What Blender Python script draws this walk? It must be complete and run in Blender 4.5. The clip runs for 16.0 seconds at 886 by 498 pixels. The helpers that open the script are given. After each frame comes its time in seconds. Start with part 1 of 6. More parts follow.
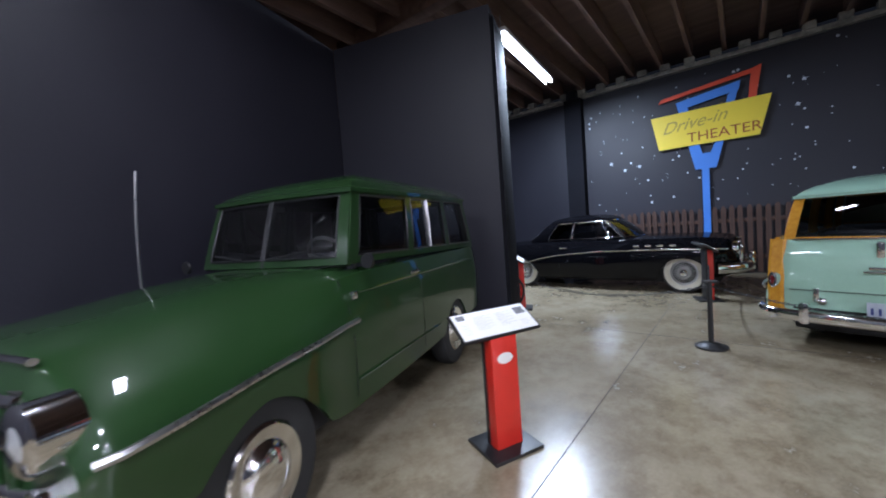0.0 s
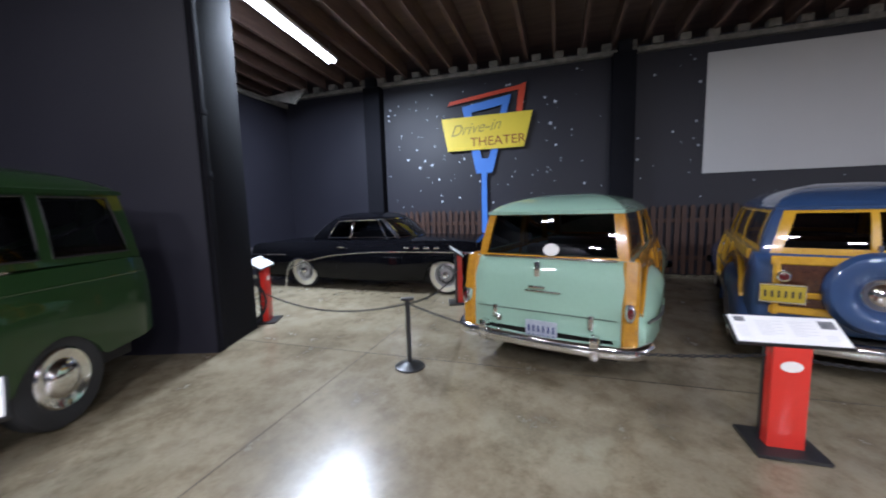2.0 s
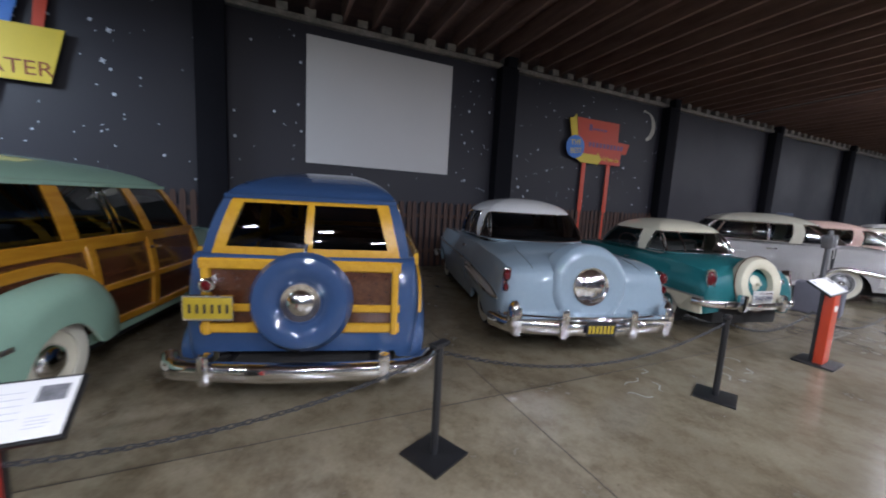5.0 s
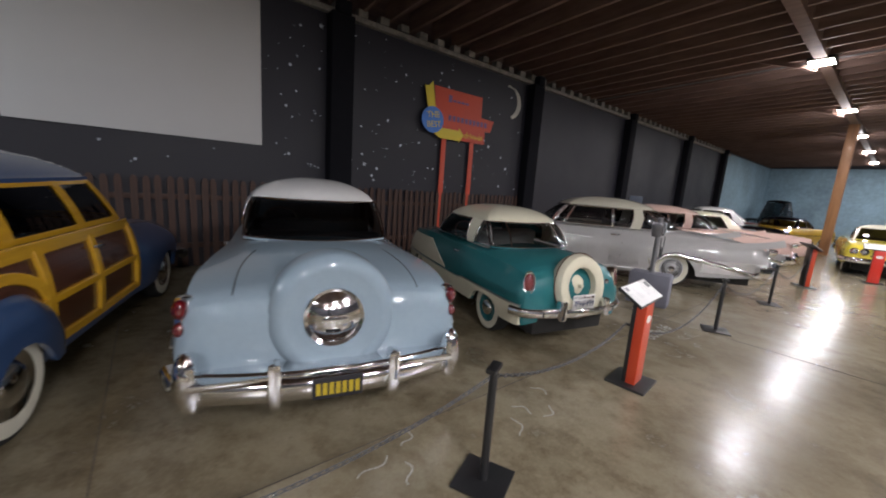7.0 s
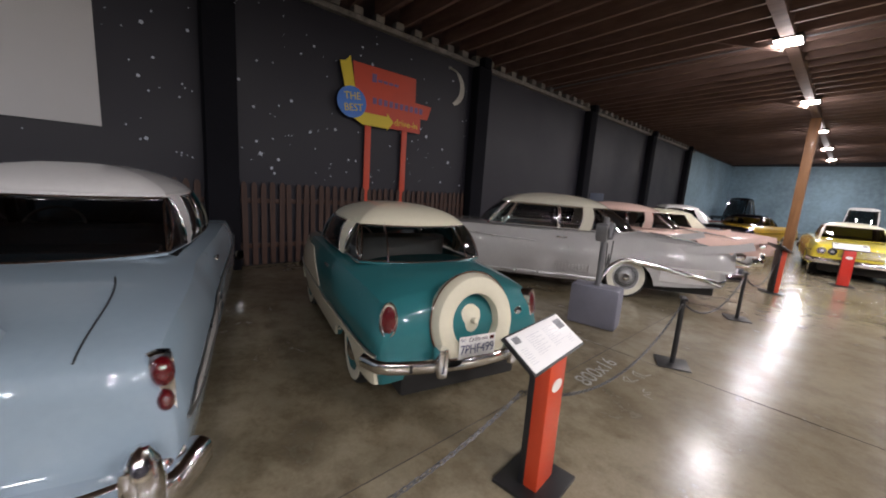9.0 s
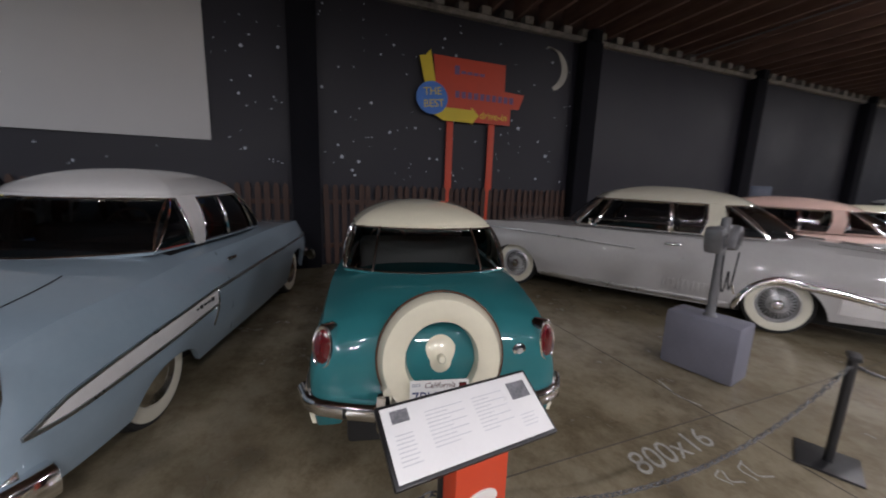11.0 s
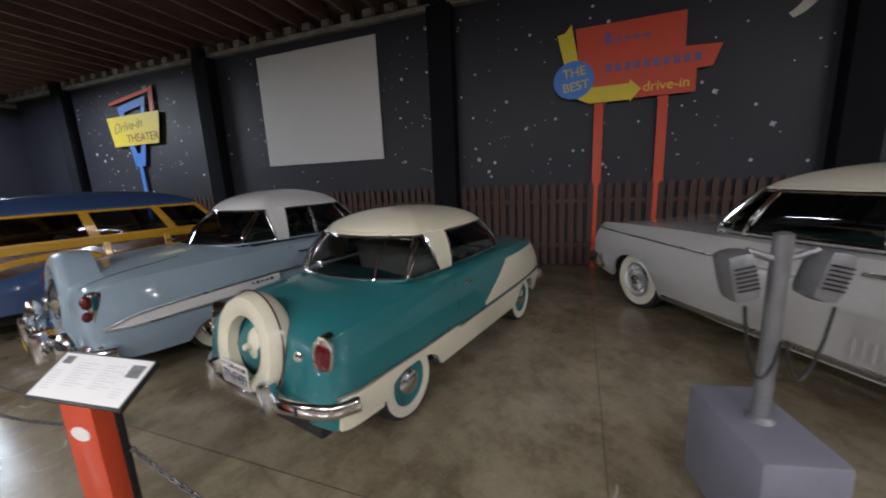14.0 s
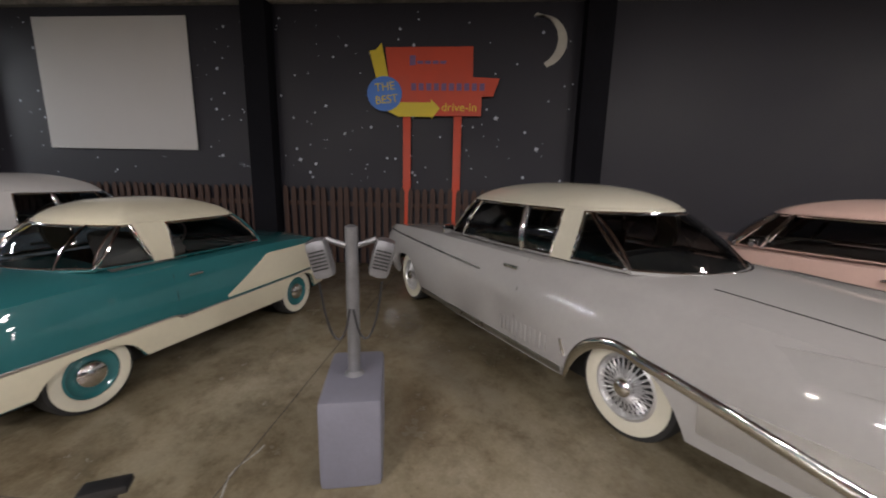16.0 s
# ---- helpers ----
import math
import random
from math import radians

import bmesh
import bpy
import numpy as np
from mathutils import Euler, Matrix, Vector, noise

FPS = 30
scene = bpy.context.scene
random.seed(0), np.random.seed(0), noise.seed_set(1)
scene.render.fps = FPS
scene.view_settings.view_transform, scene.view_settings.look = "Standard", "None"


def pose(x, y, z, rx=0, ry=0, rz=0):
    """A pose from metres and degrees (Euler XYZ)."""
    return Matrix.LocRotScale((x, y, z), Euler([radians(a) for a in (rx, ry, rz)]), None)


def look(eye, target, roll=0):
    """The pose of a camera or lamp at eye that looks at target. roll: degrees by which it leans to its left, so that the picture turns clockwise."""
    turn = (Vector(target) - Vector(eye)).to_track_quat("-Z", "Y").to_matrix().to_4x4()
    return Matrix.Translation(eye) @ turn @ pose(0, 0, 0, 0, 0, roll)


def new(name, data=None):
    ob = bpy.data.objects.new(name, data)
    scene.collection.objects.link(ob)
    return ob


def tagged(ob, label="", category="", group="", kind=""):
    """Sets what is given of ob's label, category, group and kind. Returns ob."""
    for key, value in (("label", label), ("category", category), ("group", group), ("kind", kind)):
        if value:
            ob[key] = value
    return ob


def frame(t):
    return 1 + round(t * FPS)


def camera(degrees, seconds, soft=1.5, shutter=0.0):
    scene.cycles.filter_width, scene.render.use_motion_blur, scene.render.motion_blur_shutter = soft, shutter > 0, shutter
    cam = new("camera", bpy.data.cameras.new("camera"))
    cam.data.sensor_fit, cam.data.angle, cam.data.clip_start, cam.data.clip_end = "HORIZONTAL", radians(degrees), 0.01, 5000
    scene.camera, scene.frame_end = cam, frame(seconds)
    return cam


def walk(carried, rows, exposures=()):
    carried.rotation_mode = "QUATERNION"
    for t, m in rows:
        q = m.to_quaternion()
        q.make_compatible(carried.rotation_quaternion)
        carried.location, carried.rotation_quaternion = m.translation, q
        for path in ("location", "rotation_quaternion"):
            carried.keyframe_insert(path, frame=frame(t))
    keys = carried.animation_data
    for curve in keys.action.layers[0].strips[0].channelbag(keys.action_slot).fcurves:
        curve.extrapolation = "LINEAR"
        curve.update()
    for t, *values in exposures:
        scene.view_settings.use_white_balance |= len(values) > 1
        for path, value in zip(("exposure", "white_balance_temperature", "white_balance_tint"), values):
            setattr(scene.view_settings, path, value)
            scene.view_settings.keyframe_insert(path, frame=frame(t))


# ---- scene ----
# The walk
PATH = [
    (0, (0.509, 0.060, 1.474), (-0.759, 1.603, 1.369), -4.23),
    (0.5, (0.762, 0.512, 1.560), (-0.485, 2.071, 1.434), -4.13),
    (1, (1.080, 0.872, 1.617), (-0.038, 2.523, 1.465), -3.64),
    (1.5, (1.380, 1.187, 1.625), (0.488, 2.967, 1.433), -2.57),
    (2, (1.673, 1.515, 1.611), (1.068, 3.408, 1.388), -1.61),
    (2.5, (2.034, 1.759, 1.608), (1.658, 3.708, 1.369), -0.88),
    (3, (2.435, 1.986, 1.583), (2.318, 3.964, 1.314), -0.10),
    (3.5, (2.818, 2.180, 1.568), (2.973, 4.156, 1.302), 0.69),
    (4, (3.193, 2.323, 1.571), (3.594, 4.265, 1.308), 1.55),
    (4.5, (3.609, 2.531, 1.559), (4.266, 4.400, 1.282), 2.38),
    (4.7, (3.762, 2.604, 1.547), (4.496, 4.445, 1.282), 2.72),
    (7, (6.032, 3.149, 1.690), (7.272, 4.680, 1.349), 4.07),
    (7.5, (6.504, 3.253, 1.680), (7.831, 4.713, 1.353), 4.16),
    (8, (6.947, 3.319, 1.689), (8.306, 4.749, 1.357), 4.39),
    (8.5, (7.375, 3.466, 1.682), (8.746, 4.883, 1.347), 4.37),
    (8.7, (7.523, 3.483, 1.669), (8.880, 4.913, 1.334), 4.16),
    (10.8, (8.842, 3.503, 1.667), (9.715, 5.267, 1.309), 2.71),
    (11, (8.960, 3.515, 1.654), (9.693, 5.340, 1.289), 2.01),
    (11.5, (9.310, 3.537, 1.688), (9.664, 5.470, 1.319), 0.25),
    (12, (9.755, 3.462, 1.732), (9.701, 5.429, 1.371), -1.35),
    (12.5, (10.173, 3.510, 1.720), (9.795, 5.439, 1.352), -2.45),
    (13, (10.645, 3.570, 1.752), (10.021, 5.436, 1.394), -3.18),
    (13.5, (11.150, 3.554, 1.761), (10.418, 5.380, 1.398), -3.15),
    (14, (11.618, 3.603, 1.722), (10.922, 5.439, 1.341), -2.65),
    (14.5, (12.051, 3.617, 1.682), (11.509, 5.507, 1.317), -1.42),
    (15, (12.437, 3.545, 1.683), (12.033, 5.470, 1.319), -0.66),
    (15.5, (12.789, 3.597, 1.662), (12.521, 5.543, 1.289), 0.33),
    (16, (13.102, 3.574, 1.679), (12.965, 5.536, 1.315), 1.28),
]
cam = camera(101.0, 16.0, soft=1.9, shutter=0.35)
walk(cam, [(t, look(eye, target, roll)) for t, eye, target, roll in PATH],
     [(0.0, 1.18, 5600, 12), (2.0, 1.44, 5850, 12), (4.5, 1.45, 5700, 10), (7.0, 1.3, 6450, 10), (8.5, 1.32, 6650, 12), (10.8, 1.0, 6350, 12), (12.0, 1.0, 6400, 11), (13.5, 1.14, 6300, 8), (14.5, 1.26, 6550, 9), (16.0, 1.36, 6900, 11)])

# World and lamps
world = bpy.data.worlds.new("hall_air")
scene.world = world
world.use_nodes = True
world.node_tree.nodes["Background"].inputs["Color"].default_value = (0.01, 0.011, 0.014, 1)
world.node_tree.nodes["Background"].inputs["Strength"].default_value = 0.3


def area_lamp(name, place, target, sx, sy, watts, colour):
    data = bpy.data.lights.new(name, "AREA")
    data.shape, data.size, data.size_y = "RECTANGLE", sx, sy
    data.energy, data.color = watts, colour
    ob = new(name, data)
    ob.matrix_world = look(place, target)
    return ob


COOL, WARM = (0.82, 0.90, 1.0), (0.985, 0.955, 1.0)
LAMPS = [(18.3, 4.95), (24.4, 4.95), (30.5, 4.95), (36.6, 4.95), (42.7, 4.95)]            # high bays on the girder
AISLE = [(-1.7, 0.8), (1.4, -1.4), (5.8, -1.3), (10.2, -1.3), (14.6, -1.2), (-0.8, -5.2), (3.6, -5.2), (8.0, -5.2), (12.4, -5.2), (18.9, 0.0), (24.8, 0.0), (30.6, 0.0), (36.5, 0.0)]


def spill_light(name, place, radius, watts, colour):
    data = bpy.data.lights.new(name, "POINT")
    data.energy, data.color, data.shadow_soft_size = watts, colour, radius
    new(name, data).location = place


area_lamp("tube_light", (-2.75, 7.2, 4.66), (-2.75, 7.2, 0), 0.3, 2.2, 225, COOL)
for n, (lx, ly) in enumerate(LAMPS):
    area_lamp("bay_light", (lx, ly, 5.05), (lx, ly, 0), 0.44, 0.38, 46, WARM)
    # Extra point light without a fixture, added below each bay lamp to brighten the roof.
    spill_light("bay_spill", (lx, ly, 4.80), 0.16, 20, WARM)
for lx, ly in AISLE:
    area_lamp("aisle_light", (lx, ly, 5.04), (lx, ly, 0), 0.8, 0.3, 20 if lx == -1.7 else 95 if lx == 1.4 else 120, WARM)


# Materials
def node_mat(name):
    m = bpy.data.materials.new(name)
    m.use_nodes = True
    t = m.node_tree
    return m, t, t.nodes["Principled BSDF"]


def noise_node(t, scale, detail=4.0, rough=0.55, vec=None):
    n = t.nodes.new("ShaderNodeTexNoise")
    n.inputs["Scale"].default_value, n.inputs["Detail"].default_value, n.inputs["Roughness"].default_value = scale, detail, rough
    t.links.new(vec, n.inputs["Vector"])
    return n.outputs["Fac"]


def ramp_node(t, fac, stops):
    r = t.nodes.new("ShaderNodeValToRGB")
    e = r.color_ramp.elements
    for i, (p, c) in enumerate(stops):
        el = e[i] if i < 2 else e.new(p)
        el.position, el.color = p, (*c, 1)
    t.links.new(fac, r.inputs["Fac"])
    return r.outputs["Color"]


def bump_node(t, bsdf, fac, strength, distance):
    b = t.nodes.new("ShaderNodeBump")
    b.inputs["Strength"].default_value, b.inputs["Distance"].default_value = strength, distance
    t.links.new(fac, b.inputs["Height"])
    t.links.new(b.outputs["Normal"], bsdf.inputs["Normal"])


def surface(name, colour, rough=0.5, metal=0.0, coat=0.0, vary=0.12, scale=3.0, fine=60.0, bump=0.05, dist=0.002, rough_vary=0.1):
    """A surface whose colour and gloss wander at a broad and a fine scale."""
    m, t, b = node_mat(name)
    vec = t.nodes.new("ShaderNodeTexCoord").outputs["Object"]
    broad, grain = noise_node(t, scale, 5, 0.6, vec), noise_node(t, fine, 3, 0.6, vec)
    mix = t.nodes.new("ShaderNodeMath")
    mix.operation = "MULTIPLY_ADD"
    mix.inputs[1].default_value = 0.35
    t.links.new(grain, mix.inputs[0])
    half = t.nodes.new("ShaderNodeMath")
    half.operation = "MULTIPLY"
    half.inputs[1].default_value = 0.65
    t.links.new(broad, half.inputs[0])
    t.links.new(half.outputs[0], mix.inputs[2])
    lo, hi = [max(0, c * (1 - vary)) for c in colour], [min(1, c * (1 + vary)) for c in colour]
    t.links.new(ramp_node(t, mix.outputs[0], [(0.3, lo), (0.7, hi)]), b.inputs["Base Color"])
    rr = t.nodes.new("ShaderNodeMapRange")
    rr.inputs["From Min"].default_value, rr.inputs["From Max"].default_value = 0.3, 0.7
    rr.inputs["To Min"].default_value, rr.inputs["To Max"].default_value = max(0.01, rough - rough_vary), min(1, rough + rough_vary)
    t.links.new(mix.outputs[0], rr.inputs["Value"])
    t.links.new(rr.outputs["Result"], b.inputs["Roughness"])
    b.inputs["Metallic"].default_value = metal
    b.inputs["Coat Weight"].default_value = coat
    b.inputs["Coat Roughness"].default_value = 0.04
    if bump:
        bump_node(t, b, grain, bump, dist)
    return m


def car_paint(name, colour):
    m = surface(name, colour, rough=0.38, coat=1.0, vary=0.06, scale=1.6, fine=25, bump=0.02, dist=0.001, rough_vary=0.05)
    m.node_tree.nodes["Principled BSDF"].inputs["Specular IOR Level"].default_value = 0.15
    m.node_tree.nodes["Principled BSDF"].inputs["Coat Roughness"].default_value = 0.025
    return m


def wood(name, dark, light, grain=(2.0, 30.0, 30.0), rough=0.3, coat=0.6):
    m, t, b = node_mat(name)
    vec = t.nodes.new("ShaderNodeTexCoord").outputs["Object"]
    mp = t.nodes.new("ShaderNodeMapping")
    mp.inputs["Scale"].default_value = grain
    t.links.new(vec, mp.inputs["Vector"])
    f = noise_node(t, 1.0, 6, 0.65, mp.outputs["Vector"])
    t.links.new(ramp_node(t, f, [(0.25, dark), (0.75, light)]), b.inputs["Base Color"])
    b.inputs["Roughness"].default_value = rough
    b.inputs["Coat Weight"].default_value = coat
    b.inputs["Coat Roughness"].default_value = 0.06
    bump_node(t, b, f, 0.08, 0.002)
    return m


def thin_glass(name, tint, gloss=0.9):
    m = bpy.data.materials.new(name)
    m.use_nodes = True
    t = m.node_tree
    t.nodes.clear()
    out, mix = t.nodes.new("ShaderNodeOutputMaterial"), t.nodes.new("ShaderNodeMixShader")
    see, shine, fres = t.nodes.new("ShaderNodeBsdfTransparent"), t.nodes.new("ShaderNodeBsdfGlossy"), t.nodes.new("ShaderNodeFresnel")
    see.inputs["Color"].default_value = (*tint, 1)
    shine.inputs["Roughness"].default_value = 0.015
    shine.inputs["Color"].default_value = (gloss, gloss, gloss, 1)
    fres.inputs["IOR"].default_value = 1.6
    t.links.new(fres.outputs[0], mix.inputs[0])
    t.links.new(see.outputs[0], mix.inputs[1])
    t.links.new(shine.outputs[0], mix.inputs[2])
    t.links.new(mix.outputs[0], out.inputs["Surface"])
    return m


def glow(name, colour, strength):
    m, t, b = node_mat(name)
    b.inputs["Base Color"].default_value = (*colour, 1)
    b.inputs["Emission Color"].default_value = (*colour, 1)
    b.inputs["Emission Strength"].default_value = strength
    return m


def concrete():
    m, t, b = node_mat("polished_concrete")
    vec = t.nodes.new("ShaderNodeTexCoord").outputs["Object"]
    warp = t.nodes.new("ShaderNodeMapping")
    warp.inputs["Rotation"].default_value, warp.inputs["Scale"].default_value = (0, 0, 0.6), (1.0, 0.85, 1.0)
    t.links.new(vec, warp.inputs["Vector"])
    broad, mid, fine = noise_node(t, 0.42, 6, 0.62, vec), noise_node(t, 1.9, 12, 0.74, warp.outputs["Vector"]), noise_node(t, 46, 5, 0.65, vec)
    smear, fleck = noise_node(t, 5.5, 10, 0.7, warp.outputs["Vector"]), noise_node(t, 17, 6, 0.7, vec)
    c1 = ramp_node(t, broad, [(0.3, (0.177, 0.148, 0.099)), (0.52, (0.278, 0.241, 0.171)), (0.72, (0.363, 0.326, 0.254))])
    c2 = ramp_node(t, mid, [(0.36, (0.30, 0.265, 0.21)), (0.45, (0.60, 0.56, 0.49)), (0.53, (0.88, 0.86, 0.81)), (0.62, (1, 1, 1))])
    c3 = ramp_node(t, fine, [(0.3, (0.80, 0.79, 0.77)), (0.7, (1, 1, 1))])
    c4 = ramp_node(t, smear, [(0.36, (0.62, 0.58, 0.52)), (0.48, (0.95, 0.94, 0.92)), (0.7, (1, 1, 1))])
    c5 = ramp_node(t, fleck, [(0.30, (0.55, 0.52, 0.48)), (0.37, (1, 1, 1))])
    last = c1
    for c, f in ((c2, 0.66), (c3, 0.8), (c4, 0.55), (c5, 0.6)):
        mx = t.nodes.new("ShaderNodeMix")
        mx.data_type, mx.blend_type = "RGBA", "MULTIPLY"
        mx.inputs[0].default_value = f
        t.links.new(last, mx.inputs[6])
        t.links.new(c, mx.inputs[7])
        last = mx.outputs[2]
    t.links.new(last, b.inputs["Base Color"])
    rr = t.nodes.new("ShaderNodeMapRange")
    rr.inputs["From Min"].default_value, rr.inputs["From Max"].default_value = 0.3, 0.7
    rr.inputs["To Min"].default_value, rr.inputs["To Max"].default_value = 0.30, 0.17
    t.links.new(mid, rr.inputs["Value"])
    t.links.new(rr.outputs["Result"], b.inputs["Roughness"])
    bump_node(t, b, fine, 0.04, 0.002)
    return m


FLOOR = concrete()
WALL = surface("charcoal_wall_paint", (0.0126, 0.0120, 0.0196), rough=0.55, vary=0.25, scale=0.6, fine=22, bump=0.25, dist=0.006)
PILLAR = surface("black_column_paint", (0.011, 0.011, 0.014), rough=0.8, vary=0.25, scale=1.0, fine=30, bump=0.2, dist=0.004)
PILLAR.node_tree.nodes["Principled BSDF"].inputs["Specular IOR Level"].default_value = 0.06
BLUEWALL = surface("sky_blue_mural_paint", (0.25, 0.37, 0.45), rough=0.7, vary=0.4, scale=0.35, fine=4, bump=0.1, dist=0.004)
CEIL = wood("dark_roof_boards", (0.10, 0.062, 0.052), (0.20, 0.125, 0.10), (0.6, 6, 6), 0.8, 0.0)
RAFTER = wood("old_rafter_timber", (0.10, 0.06, 0.048), (0.22, 0.135, 0.105), (8, 1.2, 8), 0.75, 0.0)
PLATE = surface("weathered_steel_beam", (0.20, 0.185, 0.165), rough=0.6, vary=0.6, scale=4, fine=18, bump=0.3, dist=0.01)
POSTWOOD = wood("orange_timber_post", (0.16, 0.07, 0.028), (0.30, 0.14, 0.055), (8, 8, 1.0), 0.6, 0.1)
FENCE = wood("dark_stained_fence", (0.032, 0.014, 0.009), (0.080, 0.035, 0.021), (14, 14, 1.2), 0.6, 0.0)
SCREEN = surface("white_screen_cloth", (0.62, 0.61, 0.60), rough=0.8, vary=0.03, scale=1, fine=90, bump=0.03)
STAR = surface("star_white_paint", (0.50, 0.53, 0.60), rough=0.7, vary=0.5, scale=1.1, fine=9, bump=0)
SIGNBLUE = surface("sign_blue_paint", (0.06, 0.20, 0.62), rough=0.5, vary=0.08)
SIGNYELLOW = surface("sign_yellow_paint", (0.72, 0.55, 0.03), rough=0.5, vary=0.06)
SIGNRED = surface("sign_orange_red_paint", (0.58, 0.06, 0.02), rough=0.5, vary=0.08)
SIGNBROWN = surface("sign_dark_lettering", (0.26, 0.07, 0.01), rough=0.6, vary=0.1)
SIGNSCRIPT = surface("sign_faded_script", (0.36, 0.27, 0.04), rough=0.6, vary=0.1)
SIGNMAUVE = surface("sign_mauve_lettering", (0.18, 0.10, 0.22), rough=0.6, vary=0.1)
MOON = surface("moon_cream_paint", (0.50, 0.48, 0.42), rough=0.7, vary=0.15, scale=5)
CHROME = surface("chrome", (0.82, 0.82, 0.83), rough=0.09, metal=1.0, vary=0.04, scale=6, fine=40, bump=0.015, dist=0.001, rough_vary=0.05)
STEEL = surface("brushed_steel", (0.5, 0.5, 0.5), rough=0.32, metal=1.0, vary=0.1)
SATIN = surface("satin_bright_metal", (0.68, 0.68, 0.68), rough=0.38, metal=0.75, vary=0.08, scale=8)
RUBBER = surface("tyre_rubber", (0.018, 0.018, 0.018), rough=0.8, vary=0.2, scale=8, fine=90, bump=0.2)
WHITEWALL = surface("cream_whitewall", (0.66, 0.63, 0.52), rough=0.6, vary=0.06, scale=5)
BLACK = surface("black_enamel", (0.012, 0.012, 0.013), rough=0.4, vary=0.2, scale=6)
UNDER = surface("chassis_black", (0.016, 0.015, 0.014), rough=0.9, vary=0.2)
SEATCLOTH = surface("dark_seat_cloth", (0.045, 0.042, 0.045), rough=0.85, vary=0.2, scale=6, fine=120, bump=0.2)
SEATLIGHT = surface("grey_seat_vinyl", (0.28, 0.26, 0.24), rough=0.6, vary=0.1, scale=6, fine=80, bump=0.1)
GLASS = thin_glass("car_glass", (0.42, 0.45, 0.46))
DARKGLASS = thin_glass("dusky_car_glass", (0.27, 0.29, 0.30))
LENSRED = surface("red_lamp_lens", (0.085, 0.003, 0.006), rough=0.15, coat=1.0, vary=0.15, scale=20)
LENSCLEAR = surface("clear_lamp_lens", (0.55, 0.56, 0.56), rough=0.12, metal=0.6, vary=0.15, scale=30)
TUBEGLOW = glow("tube_glow", (0.86, 0.93, 1.0), 16.0)
BAYGLOW = glow("bay_lamp_glow", (1.0, 0.96, 0.86), 22.0)
REDSTAND = surface("red_stand_enamel", (0.52, 0.022, 0.012), rough=0.35, coat=0.4, vary=0.06)
ORANGESIDE = surface("orange_red_stand_enamel", (0.50, 0.05, 0.015), rough=0.4, coat=0.3, vary=0.08)
CARD = surface("white_card", (0.78, 0.77, 0.76), rough=0.35, vary=0.03, scale=5)
INK = surface("grey_print", (0.58, 0.58, 0.60), rough=0.6, vary=0.1)
PHOTO = surface("grey_photo_print", (0.16, 0.16, 0.17), rough=0.4, vary=0.5, scale=30, fine=120)
OVAL = surface("white_emblem", (0.70, 0.68, 0.64), rough=0.4, vary=0.05)
GREYBLOCK = surface("grey_painted_block", (0.155, 0.155, 0.19), rough=0.6, vary=0.12, scale=4, fine=40, bump=0.25, dist=0.004)
GREYMETAL = surface("worn_grey_metal", (0.20, 0.20, 0.21), rough=0.4, metal=0.5, vary=0.2, scale=10)
CHALK = surface("white_chalk", (0.30, 0.29, 0.26), rough=0.9, vary=0.4, scale=30)
JOINT = surface("dark_floor_joint", (0.06, 0.05, 0.04), rough=0.9, vary=0.3, scale=9)
PLATEWHITE = surface("white_plate_enamel", (0.70, 0.70, 0.68), rough=0.35, vary=0.04)
PLATEYELLOW = surface("yellow_plate_enamel", (0.42, 0.31, 0.02), rough=0.4, vary=0.12, scale=20)
PLATEGREY = surface("grey_blue_plate_enamel", (0.32, 0.34, 0.38), rough=0.4, vary=0.15, scale=15)
PLATEBLACK = surface("black_plate_lettering", (0.015, 0.015, 0.02), rough=0.5, vary=0.1)
PLATEBLUE = surface("blue_plate_lettering", (0.02, 0.03, 0.12), rough=0.5, vary=0.1)
MAPLE = wood("golden_maple_frame", (0.32, 0.135, 0.008), (0.50, 0.25, 0.018), (3, 24, 24), 0.25, 0.8)
MAPLEYELLOW = wood("bright_yellow_maple_frame", (0.44, 0.225, 0.012), (0.58, 0.335, 0.022), (3, 24, 24), 0.25, 0.8)
MAHOGANY = wood("mahogany_panel", (0.035, 0.012, 0.006), (0.10, 0.034, 0.015), (3, 26, 26), 0.25, 0.8)
P_GREEN = car_paint("forest_green_paint", (0.012, 0.034, 0.009))
P_BLACK = car_paint("black_car_paint", (0.003, 0.003, 0.004))
P_BLACK.node_tree.nodes["Principled BSDF"].inputs["Specular IOR Level"].default_value = 0.0
P_BLACK.node_tree.nodes["Principled BSDF"].inputs["Coat Weight"].default_value = 0.5
P_BLACK.node_tree.nodes["Principled BSDF"].inputs["Coat Roughness"].default_value = 0.015
P_MINT = car_paint("mint_green_paint", (0.275, 0.42, 0.32))
P_NAVY = car_paint("steel_blue_paint", (0.030, 0.062, 0.145))
P_SKY = car_paint("powder_blue_paint", (0.245, 0.315, 0.37))
P_TEAL = car_paint("turquoise_paint", (0.022, 0.138, 0.148))
P_CREAM = car_paint("cream_paint", (0.66, 0.62, 0.48))
P_WHITE = car_paint("white_paint", (0.62, 0.61, 0.60))
P_GREY = car_paint("dove_grey_paint", (0.38, 0.37, 0.36))
P_ROOF = car_paint("ivory_roof_paint", (0.56, 0.53, 0.43))
P_PINK = car_paint("dusty_pink_paint", (0.52, 0.36, 0.31))
P_YELLOW = car_paint("lemon_yellow_paint", (0.68, 0.55, 0.06))
P_GOLD = car_paint("mustard_gold_paint", (0.36, 0.22, 0.015))
P_SLATE = car_paint("slate_blue_paint", (0.10, 0.12, 0.16))
P_WINE = car_paint("dark_wine_paint", (0.12, 0.012, 0.010))


